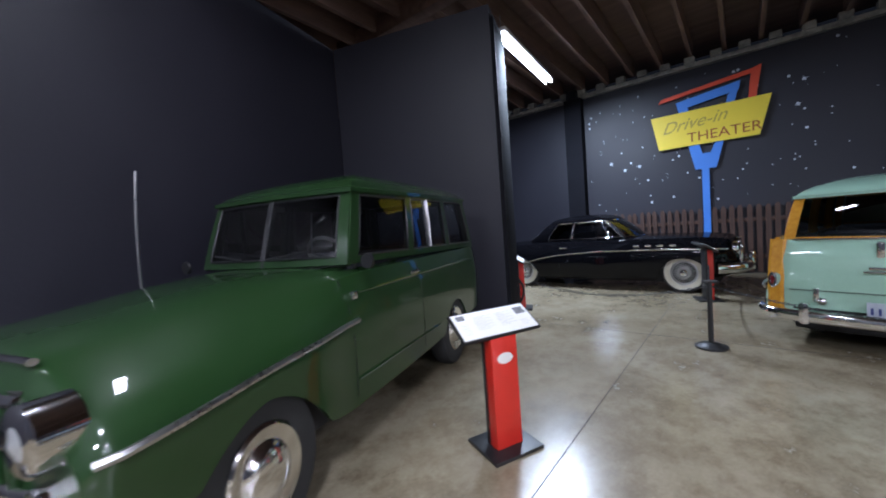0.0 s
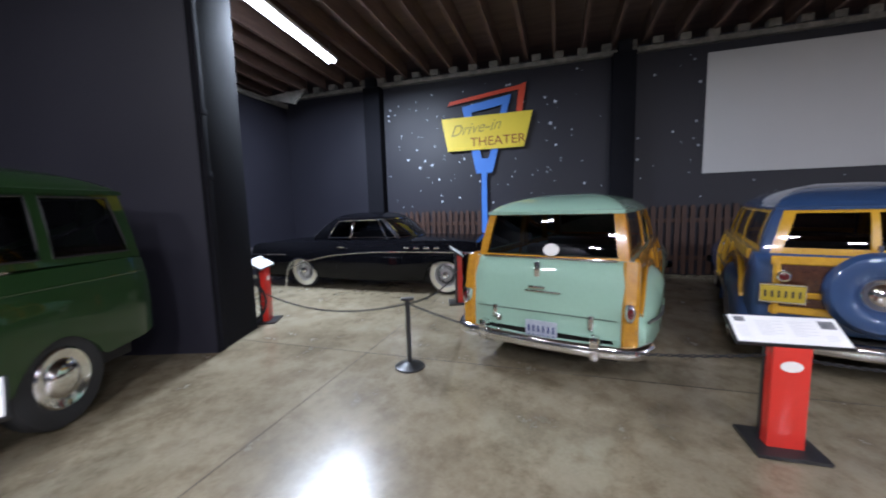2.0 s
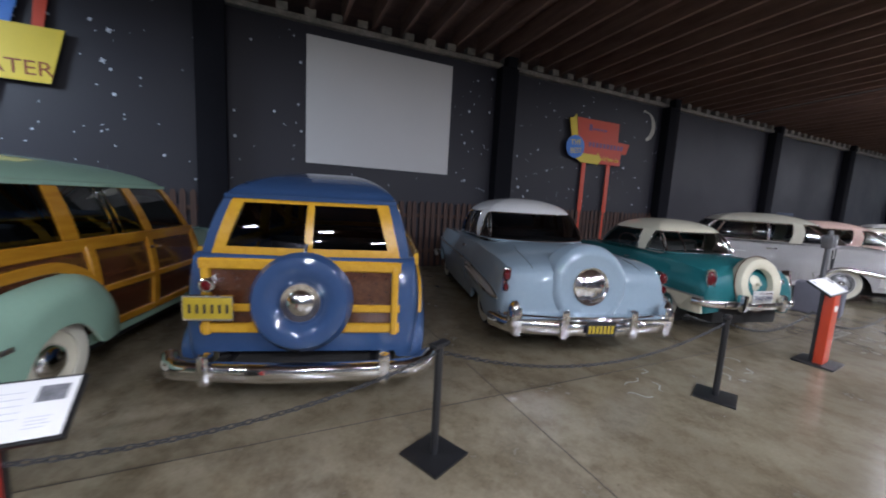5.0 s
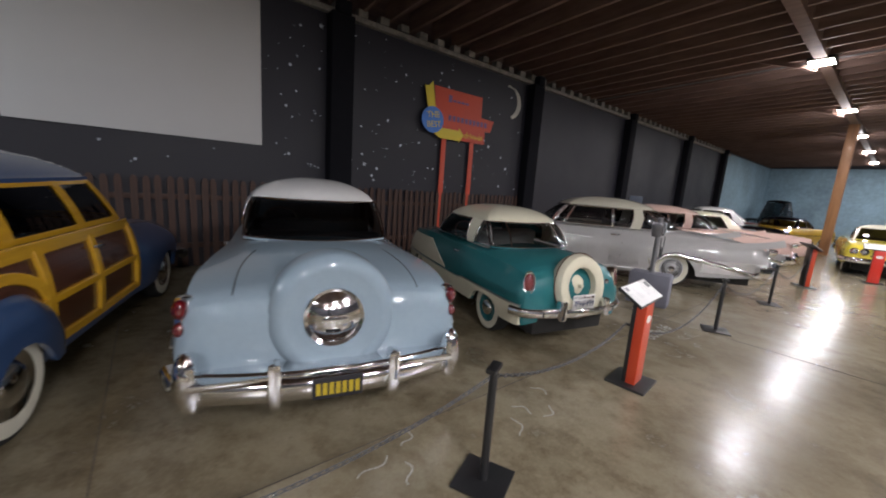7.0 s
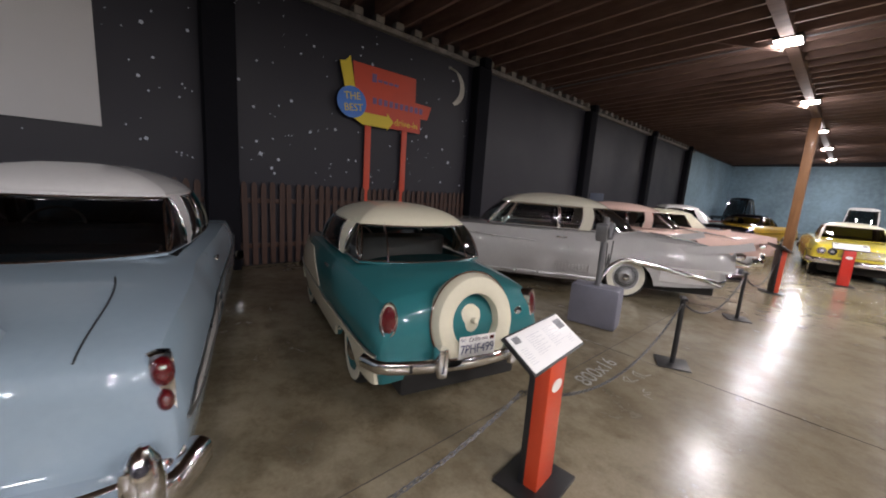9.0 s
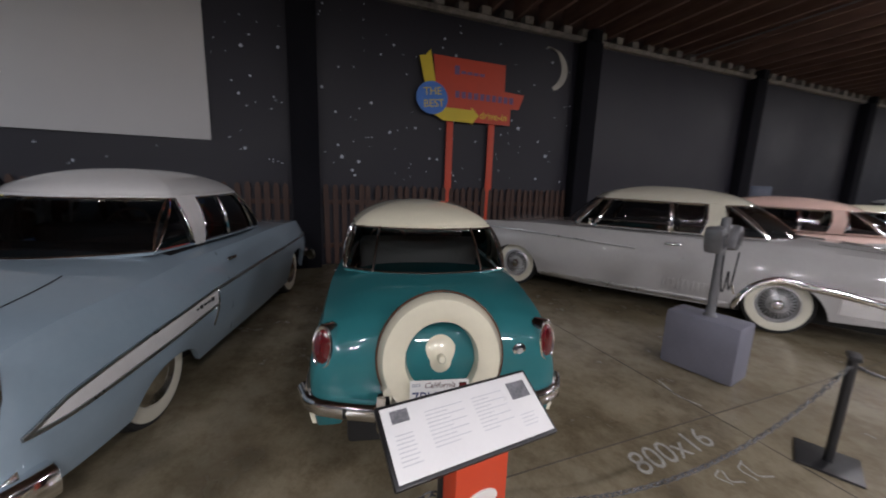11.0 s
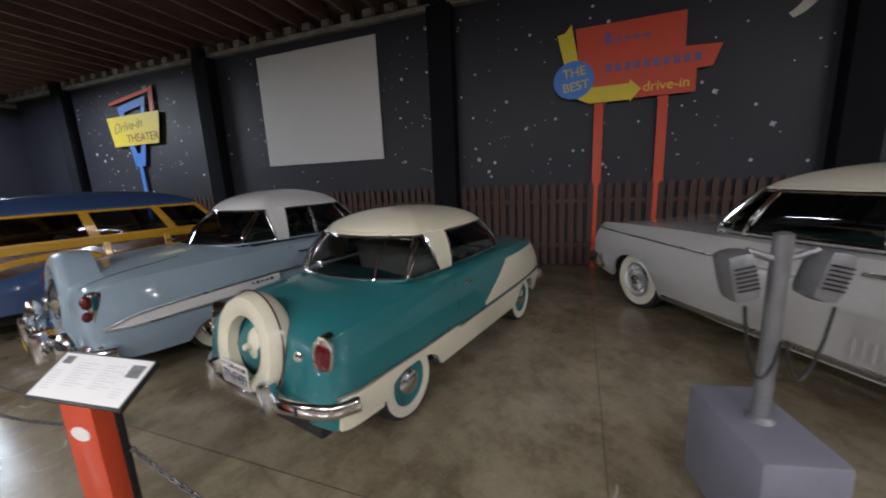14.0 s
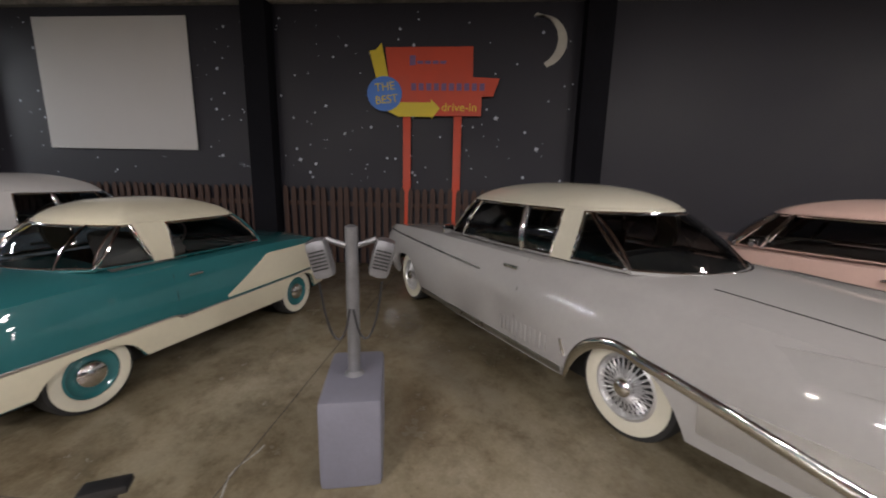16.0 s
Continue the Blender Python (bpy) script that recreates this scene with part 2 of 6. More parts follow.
# Mesh tools
def link_mesh(name, bm, material, parent=None, label="", smooth=40.0, m=None):
    bmesh.ops.recalc_face_normals(bm, faces=bm.faces)
    me = bpy.data.meshes.new(name)
    bm.to_mesh(me)
    bm.free()
    for mt in (material if isinstance(material, (list, tuple)) else [material]):
        me.materials.append(mt)
    if smooth:
        me.polygons.foreach_set("use_smooth", [True] * len(me.polygons))
        me.set_sharp_from_angle(angle=radians(smooth))
    ob = new(name, me)
    if m is not None:
        ob.matrix_world = m
    if parent is not None:
        ob.parent = parent
    if label:
        tagged(ob, label)
    return ob


def part(name, bm, material, parent, label="", smooth=40.0):
    return link_mesh(name, bm, material, parent, label, smooth)


def thing(name, m, label, category, group=""):
    ob = new(name)
    ob.matrix_world = m
    return tagged(ob, label, category, group)


def grid(bm, rows, close_u=False, close_v=False):
    """Quads over rows of points; close_u joins the last row to the first, close_v each row's ends."""
    vs = [[bm.verts.new(p) for p in row] for row in rows]
    nu, nv = len(vs), len(vs[0])
    for i in range(nu if close_u else nu - 1):
        for j in range(nv if close_v else nv - 1):
            a, b, c, d = vs[i][j], vs[(i + 1) % nu][j], vs[(i + 1) % nu][(j + 1) % nv], vs[i][(j + 1) % nv]
            if len({a, b, c, d}) == 4:
                bm.faces.new((a, b, c, d))
    return vs


def box(bm, c, s, bevel=0.0, turn=None, seg=2):
    m = Matrix.Translation(c) @ (turn.to_4x4() if turn else Matrix()) @ Matrix.Diagonal((*s, 1))
    r = bmesh.ops.create_cube(bm, size=1.0, matrix=m)
    if bevel:
        edges = list({e for v in r["verts"] for e in v.link_edges})
        bmesh.ops.bevel(bm, geom=edges, offset=bevel, segments=seg, affect="EDGES", profile=0.6)
    return bm


def boxed(c, s, bevel=0.0, turn=None):
    return box(bmesh.new(), c, s, bevel, turn)


def rod(bm, a, b, r, n=12, r2=None):
    a, b = Vector(a), Vector(b)
    q = (b - a).to_track_quat("Z", "Y").to_matrix()
    ra, rb = r, r if r2 is None else r2
    rows = []
    for p, k in ((a, ra), (b, rb)):
        rows.append([p + q @ Vector((k * math.cos(2 * math.pi * i / n), k * math.sin(2 * math.pi * i / n), 0)) for i in range(n)])
    vs = grid(bm, rows, close_v=True)
    for ring in vs:
        bm.faces.new(ring)
    return bm


def lathe(bm, profile, n=32, m=Matrix(), close=True):
    """Profile of (radius, height) turned round the local z of m."""
    rows = []
    for r, h in profile:
        rows.append([m @ Vector((r * math.cos(2 * math.pi * i / n), r * math.sin(2 * math.pi * i / n), h)) for i in range(n)])
    vs = grid(bm, rows, close_v=True)
    if close:
        for ring in (vs[0], vs[-1]):
            if len(set(ring)) > 2:
                bm.faces.new(ring)
    bmesh.ops.remove_doubles(bm, verts=bm.verts, dist=1e-5)
    return bm


def sweep(bm, path, profile, closed=False, up=(0, 0, 1), cap=True):
    """A profile of (side, up) points carried along a path."""
    path = [Vector(p) for p in path]
    rows, n, up = [], len(path), Vector(up)
    for i, p in enumerate(path):
        a = path[(i - 1) % n] if closed or i > 0 else p
        b = path[(i + 1) % n] if closed or i < n - 1 else p
        d = (b - a).normalized()
        side = d.cross(up)
        side = side.normalized() if side.length > 1e-4 else Vector((0, 1, 0))
        above = side.cross(d).normalized()
        rows.append([p + side * x + above * z for x, z in profile])
    vs = grid(bm, rows, close_u=closed, close_v=True)
    if cap and not closed:
        for ring in (vs[0], vs[-1]):
            bm.faces.new(ring)
    return bm


def round_profile(rx, rz, n=8):
    return [(rx * math.cos(2 * math.pi * i / n), rz * math.sin(2 * math.pi * i / n)) for i in range(n)]


def slab(bm, outline, y, depth, holes=()):
    """A flat cut-out board in the x-z plane from a list of corners, with its face at y and its back at y + depth."""
    front = [bm.verts.new((x, y, z)) for x, z in outline]
    back = [bm.verts.new((x, y + depth, z)) for x, z in outline]
    bm.faces.new(front)
    bm.faces.new(back)
    n = len(outline)
    for i in range(n):
        bm.faces.new((front[i], front[(i + 1) % n], back[(i + 1) % n], back[i]))
    return bm


def words(text, material, m, size, parent=None, depth=0.002, shear=0.0, name="lettering", label="", width=1.0):
    cu = bpy.data.curves.new(name, "FONT")
    cu.body, cu.size, cu.extrude, cu.align_x, cu.align_y, cu.shear = text, size, depth, "CENTER", "CENTER", shear
    cu.materials.append(material)
    flat = new(name, cu)
    me = bpy.data.meshes.new_from_object(flat)
    bpy.data.objects.remove(flat)
    ob = new(name, me)
    ob.matrix_basis = m @ Matrix.Diagonal((width, 1, 1, 1))
    if parent is not None:
        ob.parent = parent
    if label:
        tagged(ob, label)
    return ob


# The hall
def wall_box(name, c, s, material, m=None, label="", bevel=0.0):
    ob = link_mesh(name, boxed(c, s, bevel), material, None, "", 30, m)
    return tagged(ob, label or "wall", "wall", kind="structure")


WALL_Y = 10.72
tagged(link_mesh("floor", boxed((18.6, 1.2, -0.1), (56.2, 21.5, 0.2)), FLOOR), "polished stained concrete floor of the hall", "floor", kind="structure")
wall_box("wall_north", (14.35, WALL_Y + 0.15, 2.4), (41.1, 0.3, 4.8), WALL, label="dark charcoal painted wall with night sky mural")
wall_box("wall_north_upper", (40.6, WALL_Y + 0.15, 5.4), (11.4, 0.3, 0.9), WALL, label="dark painted band above the blue mural")
wall_box("wall_east_upper", (46.45, 5.1, 5.4), (0.3, 11.4, 0.9), WALL, label="dark painted band above the blue mural")
wall_box("wall_north_blue", (40.6, WALL_Y + 0.15, 2.475), (11.4, 0.3, 4.95), BLUEWALL, label="pale sky blue mural wall")
wall_box("wall_east_blue", (46.45, 5.1, 2.475), (0.3, 11.4, 4.95), BLUEWALL, label="pale sky blue mural end wall")
wall_box("wall_east", (46.45, -4.85, 2.95), (0.3, 8.5, 5.9), WALL, label="dark painted end wall")
wall_box("wall_south", (18.6, -9.0, 2.95), (56.2, 0.3, 5.9), WALL, label="dark painted wall")
wall_box("wall_west", (-9.3, 1.2, 2.9), (0.3, 20.1, 5.8), WALL, label="dark painted wall")
wall_box("wall_side", (-6.1, 8.2, 2.3), (0.3, 5.3, 4.6), WALL, label="dark blue-black painted side wall")
PART_TURN = pose(-2.12, 4.62, 0, 0, 0, 18.0)
wall_box("wall_partition", (-1.3, 0.46, 2.265), (2.60, 0.9, 4.53), WALL, PART_TURN, "dark painted partition wall end")
wall_box("wall_bay", (-0.15, -6.0, 2.265), (0.3, 12.0, 4.53), WALL, pose(-4.60, 3.82, 0, 0, 0, 17.0), "dark charcoal painted wall beside the green wagon")
# Slab added over the end face; its dark colour stands in for shade there.
bm = boxed((0.010, 0.46, 2.2), (0.02, 0.9, 4.4), 0.004)
box(bm, (0.03, 0.10, 2.2), (0.03, 0.09, 4.38), 0.004)
box(bm, (0.03, 0.10, 2.05), (0.05, 0.12, 0.10), 0.008)
box(bm, (0.03, 0.10, 2.75), (0.05, 0.12, 0.07), 0.008)
tagged(link_mesh("track_trim_dark_facing", bm, PILLAR, None, "", 30, PART_TURN), "dark steel edge channel and added dark facing that shades the partition end", "trim", kind="structure")
for n, px in enumerate((-3.05, 2.98, 9.12, 15.2, 21.3, 27.6, 33.6)):
    bm = boxed((px, WALL_Y - 0.13, 2.4), (0.46, 0.28, 4.8), 0.008)
    box(bm, (px, WALL_Y - 0.16, 4.90), (0.26, 0.34, 0.24), 0.01)
    tagged(link_mesh("column", bm, PILLAR, None, "", 30), "black painted steel column against the wall", "column", kind="structure")
bm = boxed((14.35, WALL_Y - 0.05, 4.85), (41.1, 0.16, 0.10), 0.01)
tagged(link_mesh("wall_plate", bm, PLATE, None, "", 30), "weathered grey steel beam along the wall top", "beam", kind="structure")
bm = boxed((-6.0, 8.2, 4.66), (0.2, 5.3, 0.12), 0.01)
tagged(link_mesh("side_plate", bm, PLATE, None, "", 30), "weathered grey beam along the side wall top", "beam", kind="structure")
bm = bmesh.new()
for px, pz, w in ((-5.2, 4.60, 0.7),):
    slab(bm, [(px - w, pz + 0.05), (px + w, pz + 0.12), (px + 0.5 * w, pz - 0.22)], 9.7, 0.05)
tagged(link_mesh("roof_brace", bm, PLATE, None, "", 30), "pale grey triangular metal roof brace", "brace", kind="structure")

# Roof: boards, joists across, girders along
bm = boxed((18.6, 1.2, 5.50), (56.2, 21.5, 0.1))
k = 0
jx = -9.0
while jx < 46.2:
    box(bm, (jx, 1.05, 5.23 + 0.012 * math.sin(7.3 * k)), (0.075, 19.5, 0.40))
    jx += 0.62
    k += 1
for f in bm.faces:
    f.material_index = 1 if f.calc_center_median().z < 5.44 else 0
for v in bm.verts:                      # the roof rises gently away from the mural wall
    v.co.z += (10.6 - v.co.y) * 0.03
tagged(link_mesh("ceiling", bm, [CEIL, RAFTER], None, "", 30), "dark brown timber roof boards on joists", "ceiling", kind="structure")
bm = bmesh.new()
for k in range(84):
    rx = -5.8 + 0.31 * 1.6 * k
    if rx < 34.7:
        box(bm, (rx, WALL_Y - 0.05, 4.98 + 0.01 * math.sin(5 * k)), (0.20, 0.17, 0.14))
tagged(link_mesh("joist_blocks", bm, PLATE, None, "", 30), "pale weathered blocking between joist ends", "roof joists", kind="structure")
bm = boxed((18.6, 4.95, 5.28), (55.6, 0.22, 0.34), 0.01)
for k in range(9):
    gx = -6.2 + 6.1 * k
    box(bm, (gx, 5.75, 5.2), (0.09, 1.6, 0.09), 0.0, Euler((radians(20), 0, 0)).to_matrix())
tagged(link_mesh("roof_girder", bm, RAFTER, None, "", 30), "brown timber girder under the joists", "beam", kind="structure")
tagged(link_mesh("roof_girder", boxed((18.6, -1.4, 5.46), (55.6, 0.22, 0.34), 0.01), RAFTER, None, "", 30), "brown timber girder under the joists", "beam", kind="structure")
bm = bmesh.new()
rod(bm, (10, 2.4, 5.20), (46, 2.4, 5.20), 0.025, 8)
rod(bm, (18.4, -8, 5.56), (18.4, 10.55, 4.98), 0.02, 8)
tagged(link_mesh("conduit", bm, GREYMETAL, None), "grey steel conduit pipes under the roof", "pipe", kind="structure")
bm = boxed((27.4, 4.95, 2.55), (0.30, 0.30, 5.1), 0.012)
tagged(link_mesh("post", bm, POSTWOOD, None, "", 30), "orange-brown square timber roof post", "post", kind="structure")
tagged(link_mesh("post", boxed((30.4, 0.75, 2.6), (0.16, 0.16, 5.2), 0.01), P_WHITE, None, "", 30), "white painted steel roof post", "post", kind="structure")
bm = bmesh.new()
for y0 in (-3.6, 5.05):
    box(bm, (18.6, y0, 0.0), (55.6, 0.006, 0.005))
for k in range(9):
    box(bm, (-6.5 + 6.1 * k, 0.9, 0.0), (0.006, 19.6, 0.005))
tagged(link_mesh("floor_joints", bm, JOINT, None, "", 0), "thin dark saw-cut joints in the concrete", "floor", kind="structure")


# Lamps
def tube_fixture():
    t = thing("fluorescent_light", pose(-2.75, 7.15, 4.70, 0, 0, 6), "long double-tube fluorescent strip light hung from the joists", "ceiling light")
    part("housing", boxed((0, 0, 0.08), (0.24, 2.8, 0.07), 0.012), P_WHITE, t)
    for x in (-0.06, 0.06):
        part("tube", rod(bmesh.new(), (x, -1.36, 0.015), (x, 1.36, 0.015), 0.022, 12), TUBEGLOW, t, "glowing white glass tube")
    for y in (-1.3, 1.3):
        part("hanger", rod(bmesh.new(), (0, y, 0.11), (0, y, 0.36), 0.008, 8), GREYMETAL, t)


def bay_lamp(x, y, twin):
    t = thing("high_bay_lamp", pose(x, y, 5.08), "small bright square flood lamp under the girder", "ceiling light", "hall flood lamps")
    for dx in ((-0.2, 0.2) if twin else (0,)):
        w = 0.36 if twin else 0.54
        part("head", boxed((dx, 0, 0.04), (w, w - 0.06, 0.08), 0.02), BLACK, t)
        part("lens", boxed((dx, 0, -0.003), (w - 0.06, w - 0.12, 0.012), 0.004), BAYGLOW, t, "glowing white lens")
    part("bracket", rod(bmesh.new(), (0, 0, 0.08), (0, 0, 0.58), 0.015, 8), BLACK, t)


tube_fixture()
for n, (lx, ly) in enumerate(LAMPS):
    bay_lamp(lx, ly, False)
for lx, ly in AISLE:
    bay_lamp(lx, ly, True)


# Night sky mural: stars, moon, two cut-out signs, screen, fence
def star_field():
    rng = random.Random(7)
    bm = bmesh.new()

    def star(x, z, r, k, lift=0.003):
        n = 8
        vs = []
        for i in range(n):
            a = 2 * math.pi * i / n + 0.4
            q = r * (1.0 if i % 2 == 0 else (0.35 if k else 0.92))
            vs.append(bm.verts.new((x + q * math.cos(a), WALL_Y - lift, z + q * math.sin(a))))
        bm.faces.new(vs)
    big = [(-2.17, 2.9), (1.56, 4.0), (9.76, 2.04), (8.77, 4.54), (13.53, 2.85), (-1.84, 2.68), (-1.5, 2.73), (1.46, 3.52), (14.3, 2.3)]
    for x, z in big:
        star(x, z, 0.034, False)
        star(x + 0.006, z - 0.004, 0.058, True, 0.008)
    for k in range(340):
        x, z = rng.uniform(-2.75, 14.9), 1.65 + 3.05 * rng.random() ** 1.0
        if 4.5 < x < 7.75 and z > 2.1 or any(abs(x - c) < 0.27 for c in (2.98, 9.12)):
            continue
        star(x, z, rng.choice((0.010, 0.012, 0.015, 0.019, 0.025, 0.030)), rng.random() < 0.3)
    return tagged(link_mesh("painted_stars", bm, STAR, None, "", 0), "scattered small white painted stars on the wall", "stars", kind="stuff")


star_field()
bm = bmesh.new()
arc = [(14.25 + 0.47 * math.cos(a), 4.15 + 0.44 * math.sin(a)) for a in np.radians(np.linspace(108, -72, 24))]
inn = [(14.08 + 0.48 * math.cos(a), 4.18 + 0.45 * math.sin(a)) for a in np.radians(np.linspace(-58, 80, 20))]
slab(bm, arc + inn, WALL_Y - 0.006, 0.005)
tagged(link_mesh("painted_moon", bm, MOON, None, "", 0), "pale crescent moon painted on the wall", "moon")
scr = thing("movie_screen", pose(6.122, WALL_Y, 0), "plain white flat drive-in movie screen on the wall", "screen")
part("screen_cloth", boxed((0, -0.03, 3.40), (3.135, 0.03, 2.43), 0.004), SCREEN, scr)
part("backing_frame", boxed((0, -0.008, 3.40), (3.09, 0.016, 2.39)), BLACK, scr)


def theater_sign():
    t = thing("theater_sign", pose(-0.36, WALL_Y, 0.006) @ Matrix.Diagonal((1.055, 1, 1.052, 1)), "retro cut-out theater sign in yellow, blue and orange", "sign")
    y = -0.10
    part("pole", boxed((0.235, y + 0.02, 1.62), (0.13, 0.02, 1.42)), SIGNBLUE, t)
    bm = bmesh.new()
    slab(bm, [(-0.27, 3.87), (0.87, 4.04), (0.84, 3.86), (-0.08, 3.72)], y + 0.008, 0.02)
    slab(bm, [(-0.27, 3.87), (-0.06, 3.75), (0.10, 3.0), (0.20, 2.62), (0.05, 2.32)], y + 0.010, 0.02)
    slab(bm, [(0.87, 4.04), (0.43, 2.32), (0.32, 2.62), (0.47, 3.0), (0.66, 3.8)], y + 0.012, 0.02)
    slab(bm, [(0.05, 2.32), (0.43, 2.32), (0.32, 2.66), (0.18, 2.66)], y + 0.014, 0.02)
    part("blue_triangle", bm, SIGNBLUE, t, "blue open triangle", 0)
    bm = bmesh.new()
    slab(bm, [(-0.62, 3.93), (-0.56, 4.02), (1.06, 4.22), (1.05, 4.13)], y + 0.016, 0.02)
    slab(bm, [(1.06, 4.22), (1.21, 4.27), (1.10, 3.55), (0.98, 3.58), (1.04, 4.14)], y + 0.018, 0.02)
    part("orange_boomerang", bm, SIGNRED, t, "orange-red angled bar", 0)
    part("yellow_board", slab(bmesh.new(), [(-0.775, 3.63), (1.35, 3.64), (1.155, 2.865), (-0.635, 2.865)], y - 0.012, 0.018), SIGNYELLOW, t, "yellow board with slanted ends", 0)
    up = pose(0, 0, 0, 90, 0, 0)
    words("Drive-in", SIGNSCRIPT, pose(0.02, y - 0.0145, 3.36) @ up @ pose(0, 0, 0, 0, 0, 5), 0.36, t, shear=0.5, name="script_lettering")
    words("THEATER", SIGNBROWN, pose(0.56, y - 0.0145, 3.04) @ up @ pose(0, 0, 0, 0, 0, 0.5), 0.29, t, name="block_lettering", width=1.05)


def burger_sign():
    t = thing("drive_in_sign", pose(-0.57, WALL_Y, 0.024) @ Matrix.Diagonal((1.064, 1, 1.045, 1)), "red drive-in sign with yellow arrow and blue disc on two posts", "sign")
    y = -0.10
    for x in (11.70, 12.59):
        part("post", boxed((x, y + 0.03, 1.35), (0.135, 0.02, 2.745), 0.004), SIGNRED, t)
    part("red_board", slab(bmesh.new(), [(11.33, 3.84), (12.82, 3.85), (12.83, 3.36), (13.28, 3.34), (13.18, 3.05), (12.99, 3.045), (12.99, 2.72), (11.55, 2.72), (11.40, 3.2)], y, 0.02), SIGNRED, t, "stepped red board", 0)
    bm = bmesh.new()
    slab(bm, [(11.06, 3.78), (11.17, 3.80), (11.27, 3.91), (11.40, 3.25), (11.19, 3.25)], y - 0.012, 0.01)
    slab(bm, [(11.35, 2.80), (11.55, 2.70), (12.13, 2.70), (12.13, 2.66), (12.28, 2.845), (12.12, 3.0), (12.12, 2.94), (11.50, 2.94)], y - 0.012, 0.01)
    part("yellow_arrow", bm, SIGNYELLOW, t, "bent yellow arrow", 0)
    disc = [(11.315 + 0.305 * math.cos(a), 3.08 + 0.29 * math.sin(a)) for a in np.linspace(0, 2 * math.pi, 40, endpoint=False)]
    part("blue_disc", slab(bmesh.new(), disc, y - 0.024, 0.01), SIGNBLUE, t, "blue round disc", 0)
    up = pose(0, 0, 0, 90, 0, 0)
    words("THE", SIGNYELLOW, pose(11.32, y - 0.0265, 3.19) @ up @ pose(0, 0, 0, 0, 0, 7), 0.19, t)
    words("BEST", SIGNYELLOW, pose(11.35, y - 0.0265, 2.98) @ up @ pose(0, 0, 0, 0, 0, 7), 0.19, t)
    words("drive-in", SIGNYELLOW, pose(12.61, y - 0.0025, 2.86) @ up, 0.20, t)
    for k in range(10):
        part("letter_bar", boxed((11.82 + 0.13 * k, y - 0.002, 3.20), (0.085, 0.004, 0.12)), SIGNMAUVE, t, "faded mauve lettering", 0)
    for k in range(5):
        part("script_bar", boxed((11.80 + 0.13 * k, y - 0.002, 3.60 + (0.03 if k == 0 else 0)), (0.10, 0.004, 0.05 if k else 0.16)), SIGNMAUVE, t, "faded script lettering", 0)


theater_sign()
burger_sign()
PICKET = None


def fence_panel(x0, x1):
    global PICKET
    w = x1 - x0
    t = thing("picket_fence", pose(x0, WALL_Y - 0.06, 0), "dark brown stained wooden picket fence against the wall", "fence", "picket fences along the mural")
    for z in (0.38, 1.20):
        part("rail", boxed((w / 2, 0.015, z), (w, 0.03, 0.085), 0.004), FENCE, t)
    if PICKET is None:
        bm = bmesh.new()
        slab(bm, [(-0.045, 0.03), (0.045, 0.03), (0.045, 1.47), (0.02, 1.53), (-0.02, 1.53), (-0.045, 1.47)], -0.022, 0.018)
        bmesh.ops.recalc_face_normals(bm, faces=bm.faces)
        PICKET = bpy.data.meshes.new("picket")
        bm.to_mesh(PICKET)
        bm.free()
        PICKET.materials.append(FENCE)
    rng = random.Random(int(x0 * 10))
    n = int(w / 0.152)
    for k in range(n):
        ob = new("picket", PICKET)
        ob.matrix_basis = pose(0.076 + k * w / n, 0, rng.uniform(-0.015, 0.015), 0, rng.uniform(-0.8, 0.8), 0)
        ob.parent = t


fence_panel(-2.78, 2.72)
fence_panel(3.26, 8.86)
fence_panel(9.40, 14.94)


# Cars: x forward from the rear axle, y to the car's left, z up
def pchip(xs, ys, x):
    """A smooth curve through given values that never overshoots."""
    xs, ys = np.asarray(xs, float), np.asarray(ys, float)
    h = np.diff(xs)
    d = np.diff(ys) / h
    m = np.zeros(len(xs))
    for i in range(1, len(xs) - 1):
        if d[i - 1] * d[i] > 0:
            w1, w2 = 2 * h[i] + h[i - 1], h[i] + 2 * h[i - 1]
            m[i] = (w1 + w2) / (w1 / d[i - 1] + w2 / d[i])
    m[0], m[-1] = d[0], d[-1]
    i = int(np.clip(np.searchsorted(xs, x) - 1, 0, len(h) - 1))
    t = np.clip((x - xs[i]) / h[i], 0, 1)
    a, b = (1 + 2 * t) * (1 - t) ** 2, t * (1 - t) ** 2
    c, e = t * t * (3 - 2 * t), t * t * (t - 1)
    return float(a * ys[i] + b * h[i] * m[i] + c * ys[i + 1] + e * h[i] * m[i + 1])


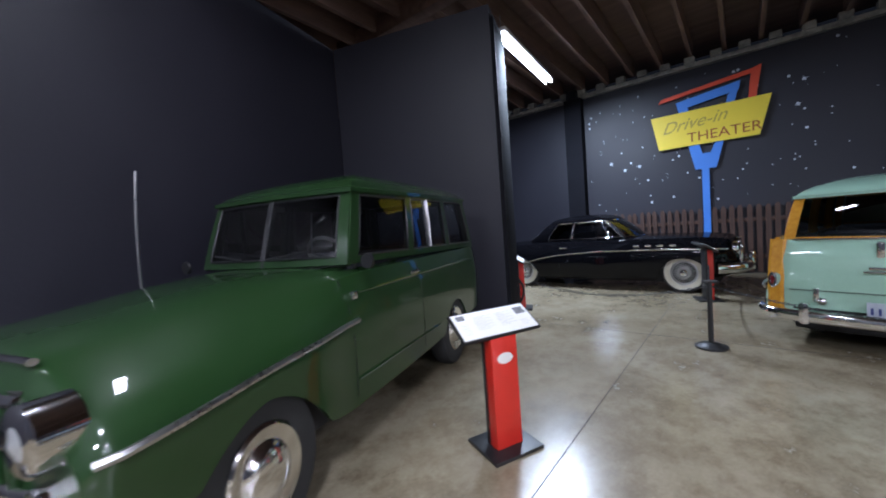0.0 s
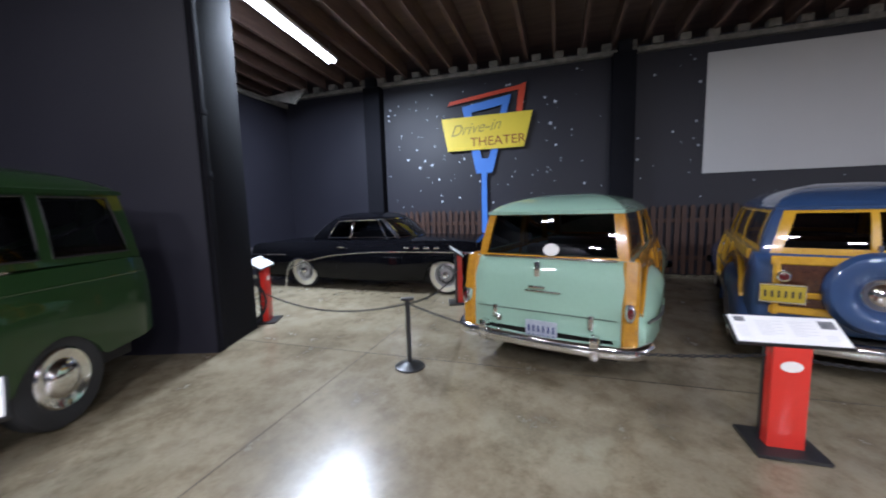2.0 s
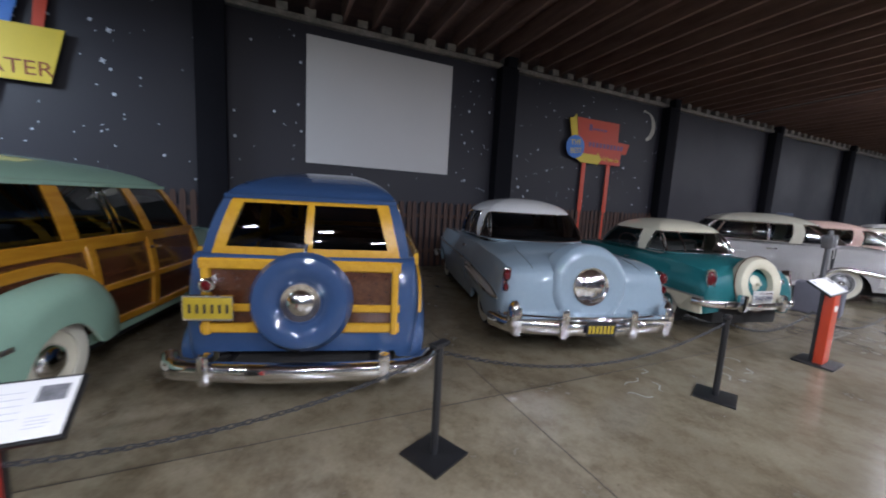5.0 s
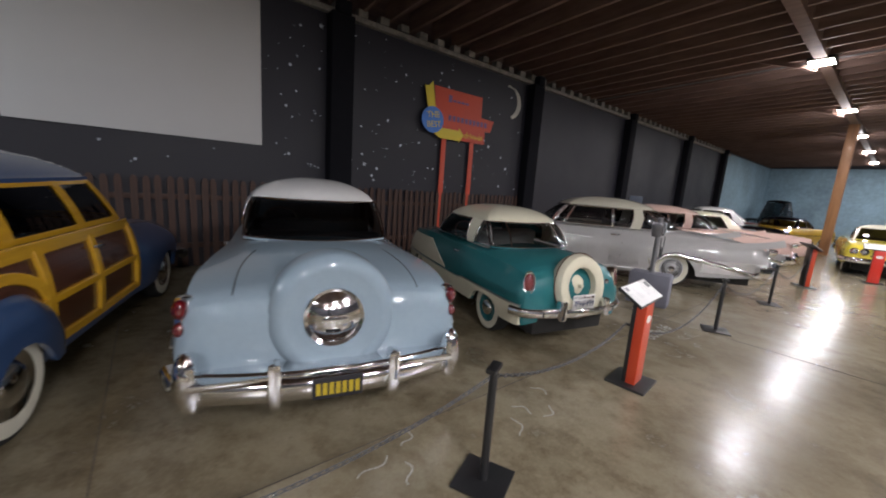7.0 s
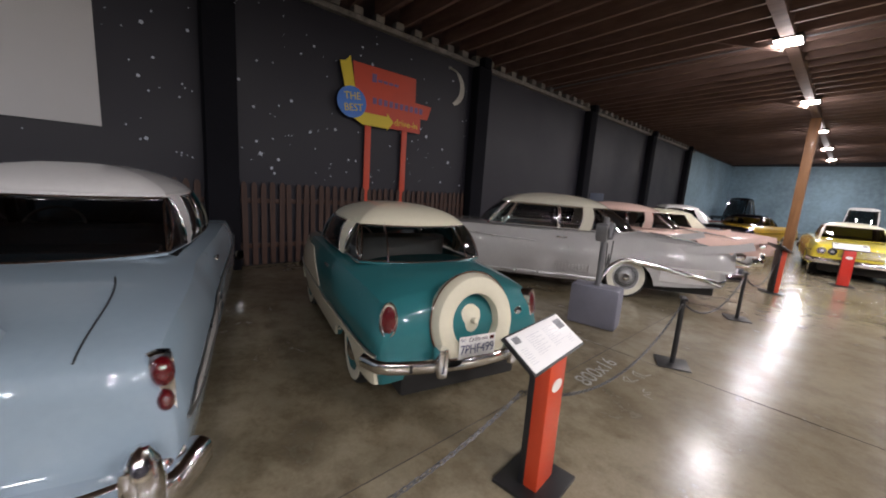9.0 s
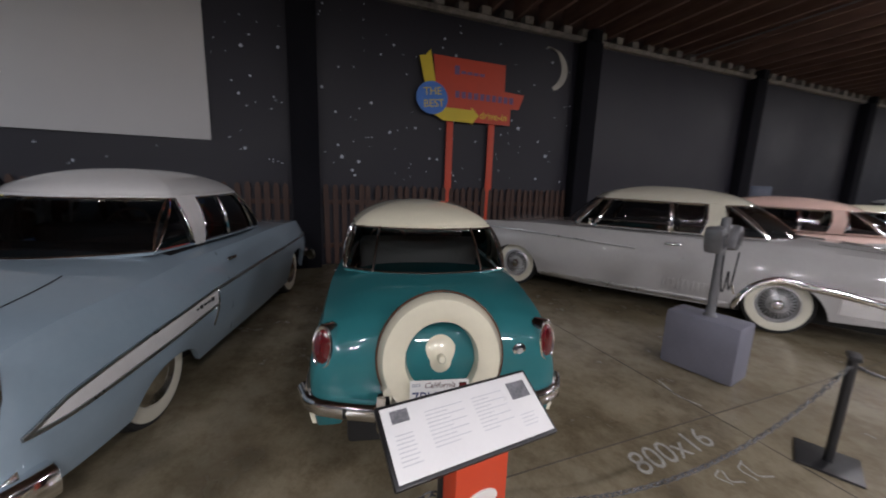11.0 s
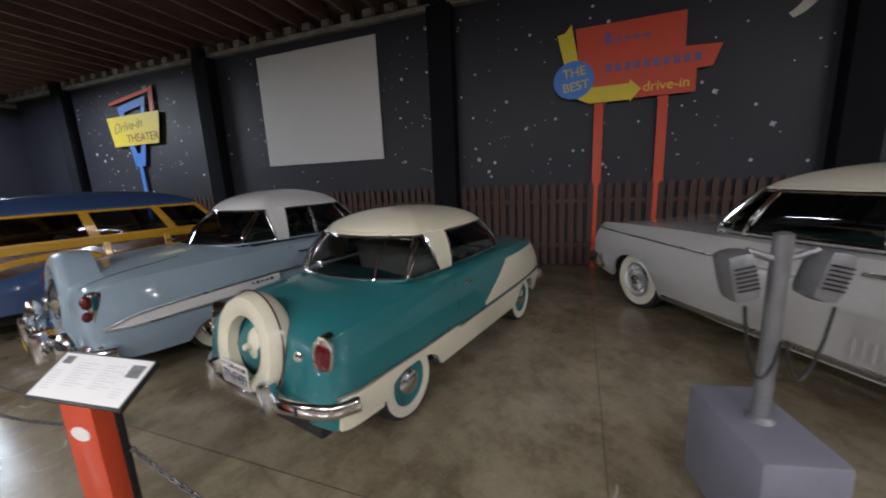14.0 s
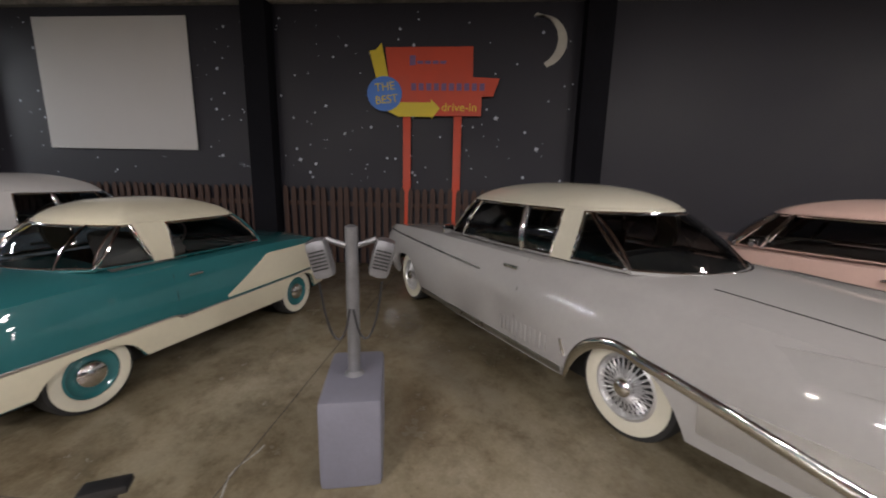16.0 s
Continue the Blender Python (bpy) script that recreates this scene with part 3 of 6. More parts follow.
class Shell:
    """A car's lower body: key stations of (x, top middle, shoulder half-width and height, widest half-width and height, sill half-width and height)."""

    def __init__(self, keys, arches=(), top_power=3.0, top_roll=0.0):
        self.k, self.arches, self.p, self.roll = np.array(keys, float), arches, top_power, top_roll

    def at(self, u):
        return [pchip(self.k[:, 0], self.k[:, j], u) for j in range(1, 8)]

    def low(self, u):
        z = self.at(u)[6]
        for c, r, h, flat in self.arches:
            d = abs(u - c)
            if d < r:
                z = max(z, h * (1 - (d / r) ** flat) ** (1 / flat))
        return z

    def side(self, u, z):
        zc, wsh, zsh, wmx, zmx, wlo, zlo = self.at(u)
        if z >= zmx:
            s = min(1.0, (z - zmx) / max(1e-4, zsh - zmx))
            return wmx + (wsh - wmx) * s * s
        s = min(1.0, (zmx - z) / max(1e-4, zmx - zlo))
        return wmx + (wlo - wmx) * s * s

    def top(self, u, y):
        zc, wsh, zsh, *_ = self.at(u)
        t = min(1.0, abs(y) / wsh)
        return zc + (zsh - zc) * t ** self.p

    def stations(self, step=0.05):
        us = set(np.round(np.arange(self.k[0, 0], self.k[-1, 0], step), 4).tolist()) | set(self.k[:, 0].tolist())
        for c, r, h, flat in self.arches:
            for a in np.linspace(-1, 1, 25):
                us.add(round(c + r * math.sin(a * math.pi / 2), 4))
        us = sorted(us)
        return [u for i, u in enumerate(us) if i == 0 or u - us[i - 1] > 0.004]

    def mesh(self, hole=None, nt=8, ns=10):
        bm = bmesh.new()
        rows, us = [], self.stations()
        for u in us:
            zc, wsh, zsh, wmx, zmx, wlo, zlo = self.at(u)
            zb = min(self.low(u), zsh - 0.02)
            half = [(wsh * t, zc + (zsh - zc) * t ** self.p) for t in np.linspace(0, 1, nt)]
            half += [(self.side(u, z), z) for z in np.linspace(zsh, zb, ns + 1)[1:]]
            half += [(max(0.05, half[-1][0] - 0.03), zb + 0.004), (max(0.05, half[-1][0] - 0.05), zb + 0.05)]
            rows.append([(u, -y, z) for y, z in reversed(half[1:])] + [(u, y, z) for y, z in half])
        vs = grid(bm, rows)
        for ring in (vs[0], vs[-1]):
            bm.faces.new(ring)
        if hole:
            h0, h1, hw, hz = hole
            gone = [f for f in bm.faces if h0 < f.calc_center_median().x < h1 and abs(f.calc_center_median().y) < hw and f.calc_center_median().z > hz]
            bmesh.ops.delete(bm, geom=gone, context="FACES")
        return bm

    def patch(self, u0, u1, top, bot, off=0.004, n=40, m=6, thick=0.012, sgn=1):
        """A raised panel on the flank between two height curves."""
        bm = bmesh.new()
        us = np.linspace(u0, u1, n)
        rows = []
        for u in us:
            zt, zb = (top(u) if callable(top) else top), (bot(u) if callable(bot) else bot)
            zb = max(zb, self.low(u) + 0.003)
            zt = max(zt, zb + 0.002)
            zs = np.linspace(zt, zb, m)
            out = [(u, sgn * (self.side(u, z) + off), z) for z in zs]
            rows.append([(u, sgn * (self.side(u, zt) - thick), zt)] + out + [(u, sgn * (self.side(u, zb) - thick), zb)])
        vs = grid(bm, rows)
        for ring in (vs[0], vs[-1]):
            bm.faces.new(ring)
        return bm

    def strip(self, pts, r=0.012, rz=None, off=0.004, sgn=1, n=None):
        """A moulding along a list of (x, height) on the flank."""
        bm = bmesh.new()
        xs = [p[0] for p in pts]
        n = n or max(8, int(abs(xs[-1] - xs[0]) / 0.06))
        path = []
        for u in np.linspace(xs[0], xs[-1], n):
            z = pchip(xs, [p[1] for p in pts], u) if xs[-1] > xs[0] else 0
            path.append((u, sgn * (self.side(u, z) + off), z))
        return sweep(bm, path, round_profile(r * 0.6, rz or r, 6))


class Cabin:
    """A car's glass house between a belt ring and an eave ring: each (rear x, front x, rear half-width, front half-width, rear z, front z, rear bow, front bow, side bow)."""

    def __init__(self, belt, eave, swell=0.02):
        self.a, self.b, self.swell = belt, eave, swell

    @staticmethod
    def ring(q, side, s):
        ur, uf, wr, wf, zr, zf, br, bf, bs = q
        bow = 1 - (2 * s - 1) ** 2
        if side in ("left", "right"):
            y = wr + (wf - wr) * s + bs * bow
            return Vector((ur + (uf - ur) * s, y if side == "left" else -y, zr + (zf - zr) * s))
        if side == "rear":
            return Vector((ur - br * bow, wr * (1 - 2 * s), zr))
        return Vector((uf + bf * bow, wf * (1 - 2 * s), zf))

    def point(self, side, sa, sb, v, off=0.0):
        s = sa + (sb - sa) * v
        p = self.ring(self.a, side, s).lerp(self.ring(self.b, side, s), v)
        out = {"left": Vector((0, 1, 0.2)), "right": Vector((0, -1, 0.2)), "rear": Vector((-1, 0, 0.4)), "front": Vector((1, 0, 0.4))}[side]
        return p + out * (self.swell * 4 * v * (1 - v) + off)

    def panel(self, side, c0, c1, v0=0.0, v1=1.0, off=0.0, n=10, m=8, thick=0.0):
        bm = bmesh.new()

        def rows(o):
            r = []
            for i in np.linspace(0, 1, n):
                sa, sb = c0[0] + (c1[0] - c0[0]) * i, c0[1] + (c1[1] - c0[1]) * i
                r.append([self.point(side, sa, sb, v, o) for v in np.linspace(v0, v1, m)])
            return r
        grid(bm, rows(off))
        if thick:
            r0, r1 = rows(off), rows(off - thick)
            for k in (0, n - 1):
                grid(bm, [r0[k], r1[k]])
            grid(bm, [[r[0] for r in r0], [r[0] for r in r1]])
            grid(bm, [[r[-1] for r in r0], [r[-1] for r in r1]])
        return bm

    def edge(self, side, c0, c1, v0, v1, off=0.006, r=0.011, corner=0.0):
        pts = []
        for i in np.linspace(0, 1, 12):
            pts.append(self.point(side, c0[0] + (c1[0] - c0[0]) * i, c0[1] + (c1[1] - c0[1]) * i, v0, off))
        for v in np.linspace(v0, v1, 7)[1:]:
            pts.append(self.point(side, c1[0], c1[1], v, off))
        for i in np.linspace(1, 0, 12)[1:]:
            pts.append(self.point(side, c0[0] + (c1[0] - c0[0]) * i, c0[1] + (c1[1] - c0[1]) * i, v1, off))
        for v in np.linspace(v1, v0, 7)[1:-1]:
            pts.append(self.point(side, c0[0], c0[1], v, off))
        return sweep(bmesh.new(), pts, round_profile(r, r, 6), closed=True)

    def roof(self, crown, lip=0.02, drop=0.03, power=2.4, mid=None):
        ring = []
        for side, ss in (("right", np.linspace(0, 1, 24)), ("front", np.linspace(1, 0, 14)[1:]), ("left", np.linspace(1, 0, 24)[1:]), ("rear", np.linspace(0, 1, 14)[1:-1])):
            ring += [self.ring(self.b, side, s) for s in ss]
        cx = 0.5 * (self.b[0] + self.b[1]) if mid is None else mid
        zc = 0.5 * (self.b[4] + self.b[5])
        rows = []
        for f, dz in ((1.0, -drop), (1.0 + lip, -drop), (1.0 + lip, 0.0)):
            rows.append([Vector((cx + (p.x - cx) * f, p.y * f, p.z + dz)) for p in ring])
        for f in (0.995, 0.98, 0.955, 0.92, 0.87, 0.80, 0.70, 0.55, 0.38, 0.2, 0.02):
            g = (1 - f ** power) ** 0.72
            rows.append([Vector((cx + (p.x - cx) * f, p.y * f, p.z + (zc - p.z) * g * 0.8 + crown * g)) for p in ring])
        bm = bmesh.new()
        vs = grid(bm, rows, close_v=True)
        bm.faces.new(vs[-1])
        return bm


def axle_frame(u, y, r, sgn):
    return Matrix(((1, 0, 0, u), (0, 0, sgn, y), (0, 1, 0, r), (0, 0, 0, 1)))


def wheel(car, u, y, r, style="disc", white=True, hub=CHROME, sgn=1):
    m = axle_frame(u, sgn * y, r, sgn)
    w = 0.19
    bm = lathe(bmesh.new(), [(0.56 * r, -w), (0.82 * r, -w - 0.01), (0.95 * r, -w + 0.005), (r, -w + 0.035), (r, -0.045), (0.96 * r, -0.012), (0.86 * r, 0.0), (0.62 * r, -0.006), (0.56 * r, -0.03)], 40, m)
    t = part("wheel", bm, RUBBER, car, "black tyre on its wheel")
    if white:
        part("whitewall", lathe(bmesh.new(), [(0.61 * r, -0.012), (0.62 * r, 0.004), (0.74 * r, 0.010), (0.87 * r, 0.004), (0.885 * r, -0.012)], 40, m, False), WHITEWALL, t, "cream whitewall band")
    if style == "disc":
        part("hubcap", lathe(bmesh.new(), [(0.61 * r, -0.05), (0.61 * r, 0.0), (0.57 * r, 0.012), (0.50 * r, 0.004), (0.40 * r, -0.004), (0.36 * r, 0.016), (0.26 * r, 0.034), (0.12 * r, 0.046), (0.001, 0.048)], 36, m), hub, t, "chrome hubcap")
    elif style == "cap":
        part("rim", lathe(bmesh.new(), [(0.61 * r, -0.05), (0.61 * r, 0.0), (0.56 * r, 0.008), (0.48 * r, -0.012), (0.34 * r, -0.02), (0.001, -0.02)], 36, m), hub, t, "painted steel rim")
        part("hubcap", lathe(bmesh.new(), [(0.36 * r, -0.02), (0.35 * r, 0.0), (0.28 * r, 0.022), (0.14 * r, 0.036), (0.001, 0.038)], 30, m), CHROME, t, "small chrome hubcap")
    elif style == "wire":
        part("rim", lathe(bmesh.new(), [(0.61 * r, -0.06), (0.62 * r, 0.004), (0.57 * r, 0.012), (0.54 * r, -0.01), (0.50 * r, -0.035), (0.3 * r, -0.03), (0.001, -0.02)], 36, m), SATIN, t, "steel rim")
        bm = bmesh.new()
        for k in range(28):
            a = 2 * math.pi * k / 28
            for h, da in ((0.03, 0.10), (-0.02, -0.10)):
                p0 = m @ Vector((0.16 * r * math.cos(a + da), 0.16 * r * math.sin(a + da), h))
                p1 = m @ Vector((0.55 * r * math.cos(a), 0.55 * r * math.sin(a), -0.015))
                rod(bm, p0, p1, 0.0048, 4)
        part("spokes", bm, SATIN, t, "chrome wire spokes")
        part("hubcap", lathe(bmesh.new(), [(0.19 * r, -0.05), (0.19 * r, 0.03), (0.15 * r, 0.05), (0.08 * r, 0.06), (0.001, 0.06)], 24, m), CHROME, t, "chrome hub")
    return t


def wheels(car, wb, yr, yf, r, **kw):
    for s in (1, -1):
        wheel(car, 0, yr, r, sgn=s, **kw)
        wheel(car, wb, yf, r, sgn=s, **kw)


def bumper_path(u, w, bow, wrap, back=-1, n=25):
    pts = []
    for y in np.linspace(-w, w, n):
        t = abs(y) / w
        pts.append((u - back * (bow * t * t + wrap * max(0, t - 0.86) ** 2 / 0.0196), y, 0))
    return pts


def bumper(car, u, w, z, h=0.13, d=0.05, bow=0.10, wrap=0.14, back=-1, guards=(0.35,), gh=0.20, name="rear_bumper"):
    pts = [(x, y, z) for x, y, _ in bumper_path(u, w, bow, wrap, back)]
    prof = []
    for a in np.linspace(0, 2 * math.pi, 14, endpoint=False):
        c, q = math.cos(a), math.sin(a)
        prof.append((d * math.copysign(abs(c) ** 0.7, c), 0.5 * h * math.copysign(abs(q) ** 0.7, q)))
    b = part(name, sweep(bmesh.new(), pts, prof), CHROME, car, "chrome bumper bar")
    for g in guards:
        for s in (1, -1):
            gu = u - back * bow * (g / w) ** 2 + back * 0.045
            bm = boxed((gu, s * g, z + gh * 0.18), (0.11, 0.085, gh), 0.038)
            part("bumper_guard", bm, CHROME, b)
    for s in (0.5, -0.5):
        part("bumper_bracket", boxed((u - back * 0.2, s, z), (0.36, 0.05, 0.06), 0.01), BLACK, b)
    return b


def lamp(car, name, m, profile, lens_profile, lens=LENSRED, sx=1.0, sy=1.0):
    """A chrome ring with a lens, turned round m's z and stretched."""
    mm = m @ Matrix.Diagonal((sx, sy, 1, 1))
    t = part(name, lathe(bmesh.new(), profile, 28, mm), CHROME, car, "chrome-rimmed lamp")
    part("lens", lathe(bmesh.new(), lens_profile, 28, mm), lens, t, "red glass lens" if lens is LENSRED else "clear glass lens")
    return t


def facing(u, y, z, dx, dy, dz):
    q = Vector((dx, dy, dz)).to_track_quat("Z", "Y").to_matrix().to_4x4()
    return Matrix.Translation((u, y, z)) @ q


def seat(car, name, u, w, z, h, material, depth=0.5):
    bm = boxed((u + depth * 0.5, 0, z + 0.10), (depth, w, 0.2), 0.06)
    part(name, bm, material, car)
    tilt = Euler((0, radians(-12), 0)).to_matrix()
    part(name + "_back", boxed((u, 0, z + 0.2 + h / 2), (0.16, w, h), 0.06, tilt), material, car)


def steering(car, u, y, z):
    m = facing(u, y, z, -0.8, 0, 0.6)
    pts = [m @ Vector((0.2 * math.cos(a), 0.2 * math.sin(a), 0)) for a in np.linspace(0, 2 * math.pi, 28, endpoint=False)]
    bm = sweep(bmesh.new(), pts, round_profile(0.013, 0.013, 6), closed=True, up=(0.3, 0.2, 1))
    for a in (0.3, 2.84, 4.7):
        rod(bm, m @ Vector((0.2 * math.cos(a), 0.2 * math.sin(a), 0)), m @ Vector((0, 0, -0.03)), 0.01, 6)
    rod(bm, m @ Vector((0, 0, 0)), m @ Vector((0, 0, -0.4)), 0.02, 8)
    part("steering_wheel", bm, SEATLIGHT, car)


def cabin_parts(car, cab, cuts, body_mat, roof_mat, crown, glass=GLASS, trim=True, seats=True, belt_w=0.6, power=2.4, lip=0.015, v=(0.05, 0.93), trim_r=0.011, trim_mat=CHROME):
    """Windows, pillars and roof. cuts: for each side a list of (s at belt, s at eave) bounds with 'g' or a pillar material between them."""
    names = {"rear": "rear_window", "front": "windshield", "left": "side_window", "right": "side_window"}
    for side, seq in cuts.items():
        for k in range(0, len(seq) - 2, 2):
            c0, kind, c1 = seq[k], seq[k + 1], seq[k + 2]
            if kind == "g":
                w = part(names[side], cab.panel(side, c0, c1, v[0], v[1], -0.008), glass, car, "dark glass pane")
                if trim:
                    part("window_trim", cab.edge(side, c0, c1, v[0], v[1], 0.0, trim_r), trim_mat, w, "chrome window surround")
                mt = body_mat
                part("window_sill", cab.panel(side, c0, c1, 0, v[0], 0.0, thick=0.02), mt, car)
                part("window_header", cab.panel(side, c0, c1, v[1], 1.0, 0.0, thick=0.02), roof_mat, car)
            else:
                part("pillar", cab.panel(side, c0, c1, 0, 1, 0.002, thick=0.04), kind, car)
    part("roof", cab.roof(crown, lip=lip, power=power), roof_mat, car)


def chassis(car, u0, u1, w, z0=0.16, z1=0.42):
    part("chassis", boxed(((u0 + u1) / 2, 0, (z0 + z1) / 2), (u1 - u0, 2 * w, z1 - z0), 0.03), UNDER, car, "black underside")


def both(fn):
    for s in (1, -1):
        fn(s)


def plate_on(car, m, w, h, base, ink, text=None, bars=6):
    """A number plate in the local x-y plane of m, facing its z."""
    t = part("number_plate", _moved(boxed((0, 0, 0), (w, h, 0.006), 0.002), m), base, car)
    if text:
        words(text, ink, m @ Matrix.Translation((0, -0.008, 0.0035)), h * 0.62, t, 0.001, name="plate_lettering", width=0.98)
    else:
        bm = bmesh.new()
        for k in range(bars):
            box(bm, ((k - (bars - 1) / 2) * w * 0.78 / (bars - 1), -h * 0.04, 0.004), (w * (0.06 if bars < 7 else 0.085), h * (0.42 if bars < 7 else 0.56), 0.002))
        part("plate_lettering", _moved(bm, m), ink, t)
    return t


def _moved(bm, m):
    bmesh.ops.transform(bm, matrix=m, verts=bm.verts)
    return bm


REAR = Matrix(((0, 0, -1, 0), (-1, 0, 0, 0), (0, 1, 0, 0), (0, 0, 0, 1)))     # local x-y plane seen from behind the car


def metropolitan(m):
    car = thing("compact_hardtop", m, "turquoise and cream compact hardtop with rear-mounted spare wheel", "car")
    sh = Shell([(-0.73, 0.68, 0.50, 0.64, 0.60, 0.50, 0.57, 0.34), (-0.67, 0.82, 0.60, 0.76, 0.70, 0.53, 0.67, 0.30), (-0.55, 0.91, 0.65, 0.83, 0.735, 0.55, 0.71, 0.27),
                (-0.25, 0.97, 0.68, 0.87, 0.755, 0.56, 0.73, 0.27), (0.3, 1.0, 0.71, 0.90, 0.775, 0.56, 0.745, 0.28), (1.2, 0.99, 0.71, 0.92, 0.775, 0.56, 0.745, 0.28),
                (1.8, 0.98, 0.70, 0.93, 0.775, 0.56, 0.745, 0.28), (2.5, 0.94, 0.64, 0.90, 0.74, 0.58, 0.70, 0.26), (2.82, 0.86, 0.54, 0.82, 0.66, 0.58, 0.62, 0.30), (2.92, 0.72, 0.42, 0.68, 0.54, 0.56, 0.5, 0.36)],
               [(0.0, 0.36, 0.455, 2.8), (2.16, 0.36, 0.50, 2.6)])
    part("body", sh.mesh((0.25, 1.62, 0.56, 0.6)), P_TEAL, car, "turquoise painted body")

    def lower(s):
        part("lower_panel", sh.patch(-0.64, 2.84, lambda u: (0.505 if u < 0.60 else 0.475) + 0.02 * u, 0.285, 0.022, 90, 8, 0.03, s), P_CREAM, car, "cream painted lower flank")
        part("side_flash", sh.patch(1.10, 2.80, lambda u: 0.545 + min(0.30, (u - 1.10) * 0.52), lambda u: 0.50 + 0.02 * u, 0.008, 40, 5, 0.012, s), P_CREAM, car, "cream front flank panel")
        part("side_moulding", sh.strip([(-0.66, 0.505), (0.55, 0.52), (0.66, 0.495), (2.86, 0.54)], 0.010, 0.010, 0.014, s), STEEL, car, "thin bright side moulding")
        part("door_seam", sh.strip([(0.62, 0.30), (0.622, 0.85)], 0.003, 0.003, 0.001, s, 4), BLACK, car)
        part("door_handle", boxed((0.80, s * (sh.side(0.8, 0.82) + 0.02), 0.82), (0.13, 0.025, 0.022), 0.008), CHROME, car)
        lamp(car, "tail_light", facing(-0.655, s * 0.635, 0.745, -1, s * 0.5, 0.16), [(0.076, -0.07), (0.076, 0.012), (0.070, 0.018), (0.064, 0.012)], [(0.065, 0.0), (0.056, 0.016), (0.035, 0.024), (0.001, 0.026)], LENSRED, 0.85, 1.6)
    both(lower)
    cab = Cabin((0.14, 1.70, 0.61, 0.63, 0.965, 0.965, 0.20, 0.16, 0.04), (0.40, 1.42, 0.54, 0.54, 1.275, 1.285, 0.16, 0.13, 0.05), 0.035)
    side = [(0, 0), "g", (0.26, 0.05), P_CREAM, (0.36, 0.30), "g", (0.98, 0.96), P_TEAL, (1, 1)]
    cabin_parts(car, cab, {"rear": [(0, 0), "g", (1, 1)], "front": [(0, 0), P_TEAL, (0.03, 0.03), "g", (0.97, 0.97), P_TEAL, (1, 1)], "left": side, "right": side}, P_TEAL, P_CREAM, 0.165, glass=GLASS, power=2.4)
    for s in (0.17, 0.83):
        part("glass_divider", sweep(bmesh.new(), [cab.point("rear", s, s, v, 0.006) for v in np.linspace(0.03, 0.95, 8)], round_profile(0.010, 0.010, 6), up=(1, 0, 0)), CHROME, car, "chrome divider strip")
    seat(car, "front_seat", 0.85, 1.1, 0.42, 0.5, SEATLIGHT)
    steering(car, 1.36, 0.30, 0.98)
    part("dashboard", boxed((1.62, 0, 0.88), (0.2, 1.15, 0.12), 0.04), P_TEAL, car)
    # spare wheel in its cream cover, tilted a little
    sm = facing(-0.74, 0.0, 0.70, -1, 0, 0.16)
    sp = part("spare_wheel_cover", lathe(bmesh.new(), [(0.19, -0.02), (0.20, 0.045), (0.25, 0.068), (0.315, 0.055), (0.345, 0.0), (0.335, -0.09), (0.30, -0.13), (0.19, -0.13)], 48, sm, False), P_CREAM, car, "cream vinyl spare wheel cover")
    bm = bmesh.new()
    pts = [sm @ Vector((0.352 * math.cos(a), 0.352 * math.sin(a), -0.012)) for a in np.linspace(0, 2 * math.pi, 48, endpoint=False)]
    part("piping", sweep(bm, pts, round_profile(0.006, 0.006, 6), closed=True, up=(1, 0, 0.1)), MAHOGANY, sp, "brown piping")
    part("spare_rim", lathe(bmesh.new(), [(0.21, -0.10), (0.19, -0.12), (0.165, -0.145), (0.001, -0.15)], 36, sm), P_TEAL, sp, "turquoise steel rim")
    part("spare_hub", lathe(bmesh.new(), [(0.14, -0.145), (0.132, -0.06), (0.10, -0.03), (0.06, -0.012), (0.024, 0.0), (0.022, 0.035), (0.016, 0.045), (0.001, 0.047)], 30, sm), P_CREAM, sp, "cream hub cover")
    pm = Matrix.Translation((-0.850, 0.02, 0.555)) @ REAR
    pl = plate_on(car, pm, 0.31, 0.16, PLATEWHITE, PLATEBLUE)
    for o in list(pl.children):
        bpy.data.objects.remove(o)
    words("7PHF499", PLATEBLUE, pm @ Matrix.Translation((0, -0.018, 0.0035)), 0.096, pl, 0.001, name="plate_number", width=0.82)
    words("California", LENSRED, pm @ Matrix.Translation((0, 0.053, 0.0035)), 0.042, pl, 0.001, 0.3, name="plate_state")
    words("OCT", PLATEBLUE, pm @ Matrix.Translation((-0.122, 0.056, 0.0035)), 0.022, pl, 0.001, name="plate_month")
    part("plate_sticker", _moved(boxed((0.122, 0.052, 0.0045), (0.04, 0.026, 0.002)), pm), LENSRED, pl, "red registration sticker")
    bumper(car, -0.82, 0.76, 0.44, 0.10, 0.05, 0.16, 0.12, -1, (0.31,), 0.22)
    bumper(car, 3.02, 0.72, 0.42, 0.10, 0.05, 0.18, 0.10, 1, (0.3,), 0.16, "front_bumper")
    lamp(car, "reverse_light", facing(-0.69, -0.46, 0.70, -1, -0.12, 0.1), [(0.048, -0.04), (0.048, 0.012), (0.036, 0.02)], [(0.037, 0.0), (0.03, 0.018), (0.001, 0.024)], LENSCLEAR)
    wheels(car, 2.16, 0.70, 0.70, 0.282, style="cap", hub=P_TEAL)
    chassis(car, -0.65, 2.75, 0.52)
    return car


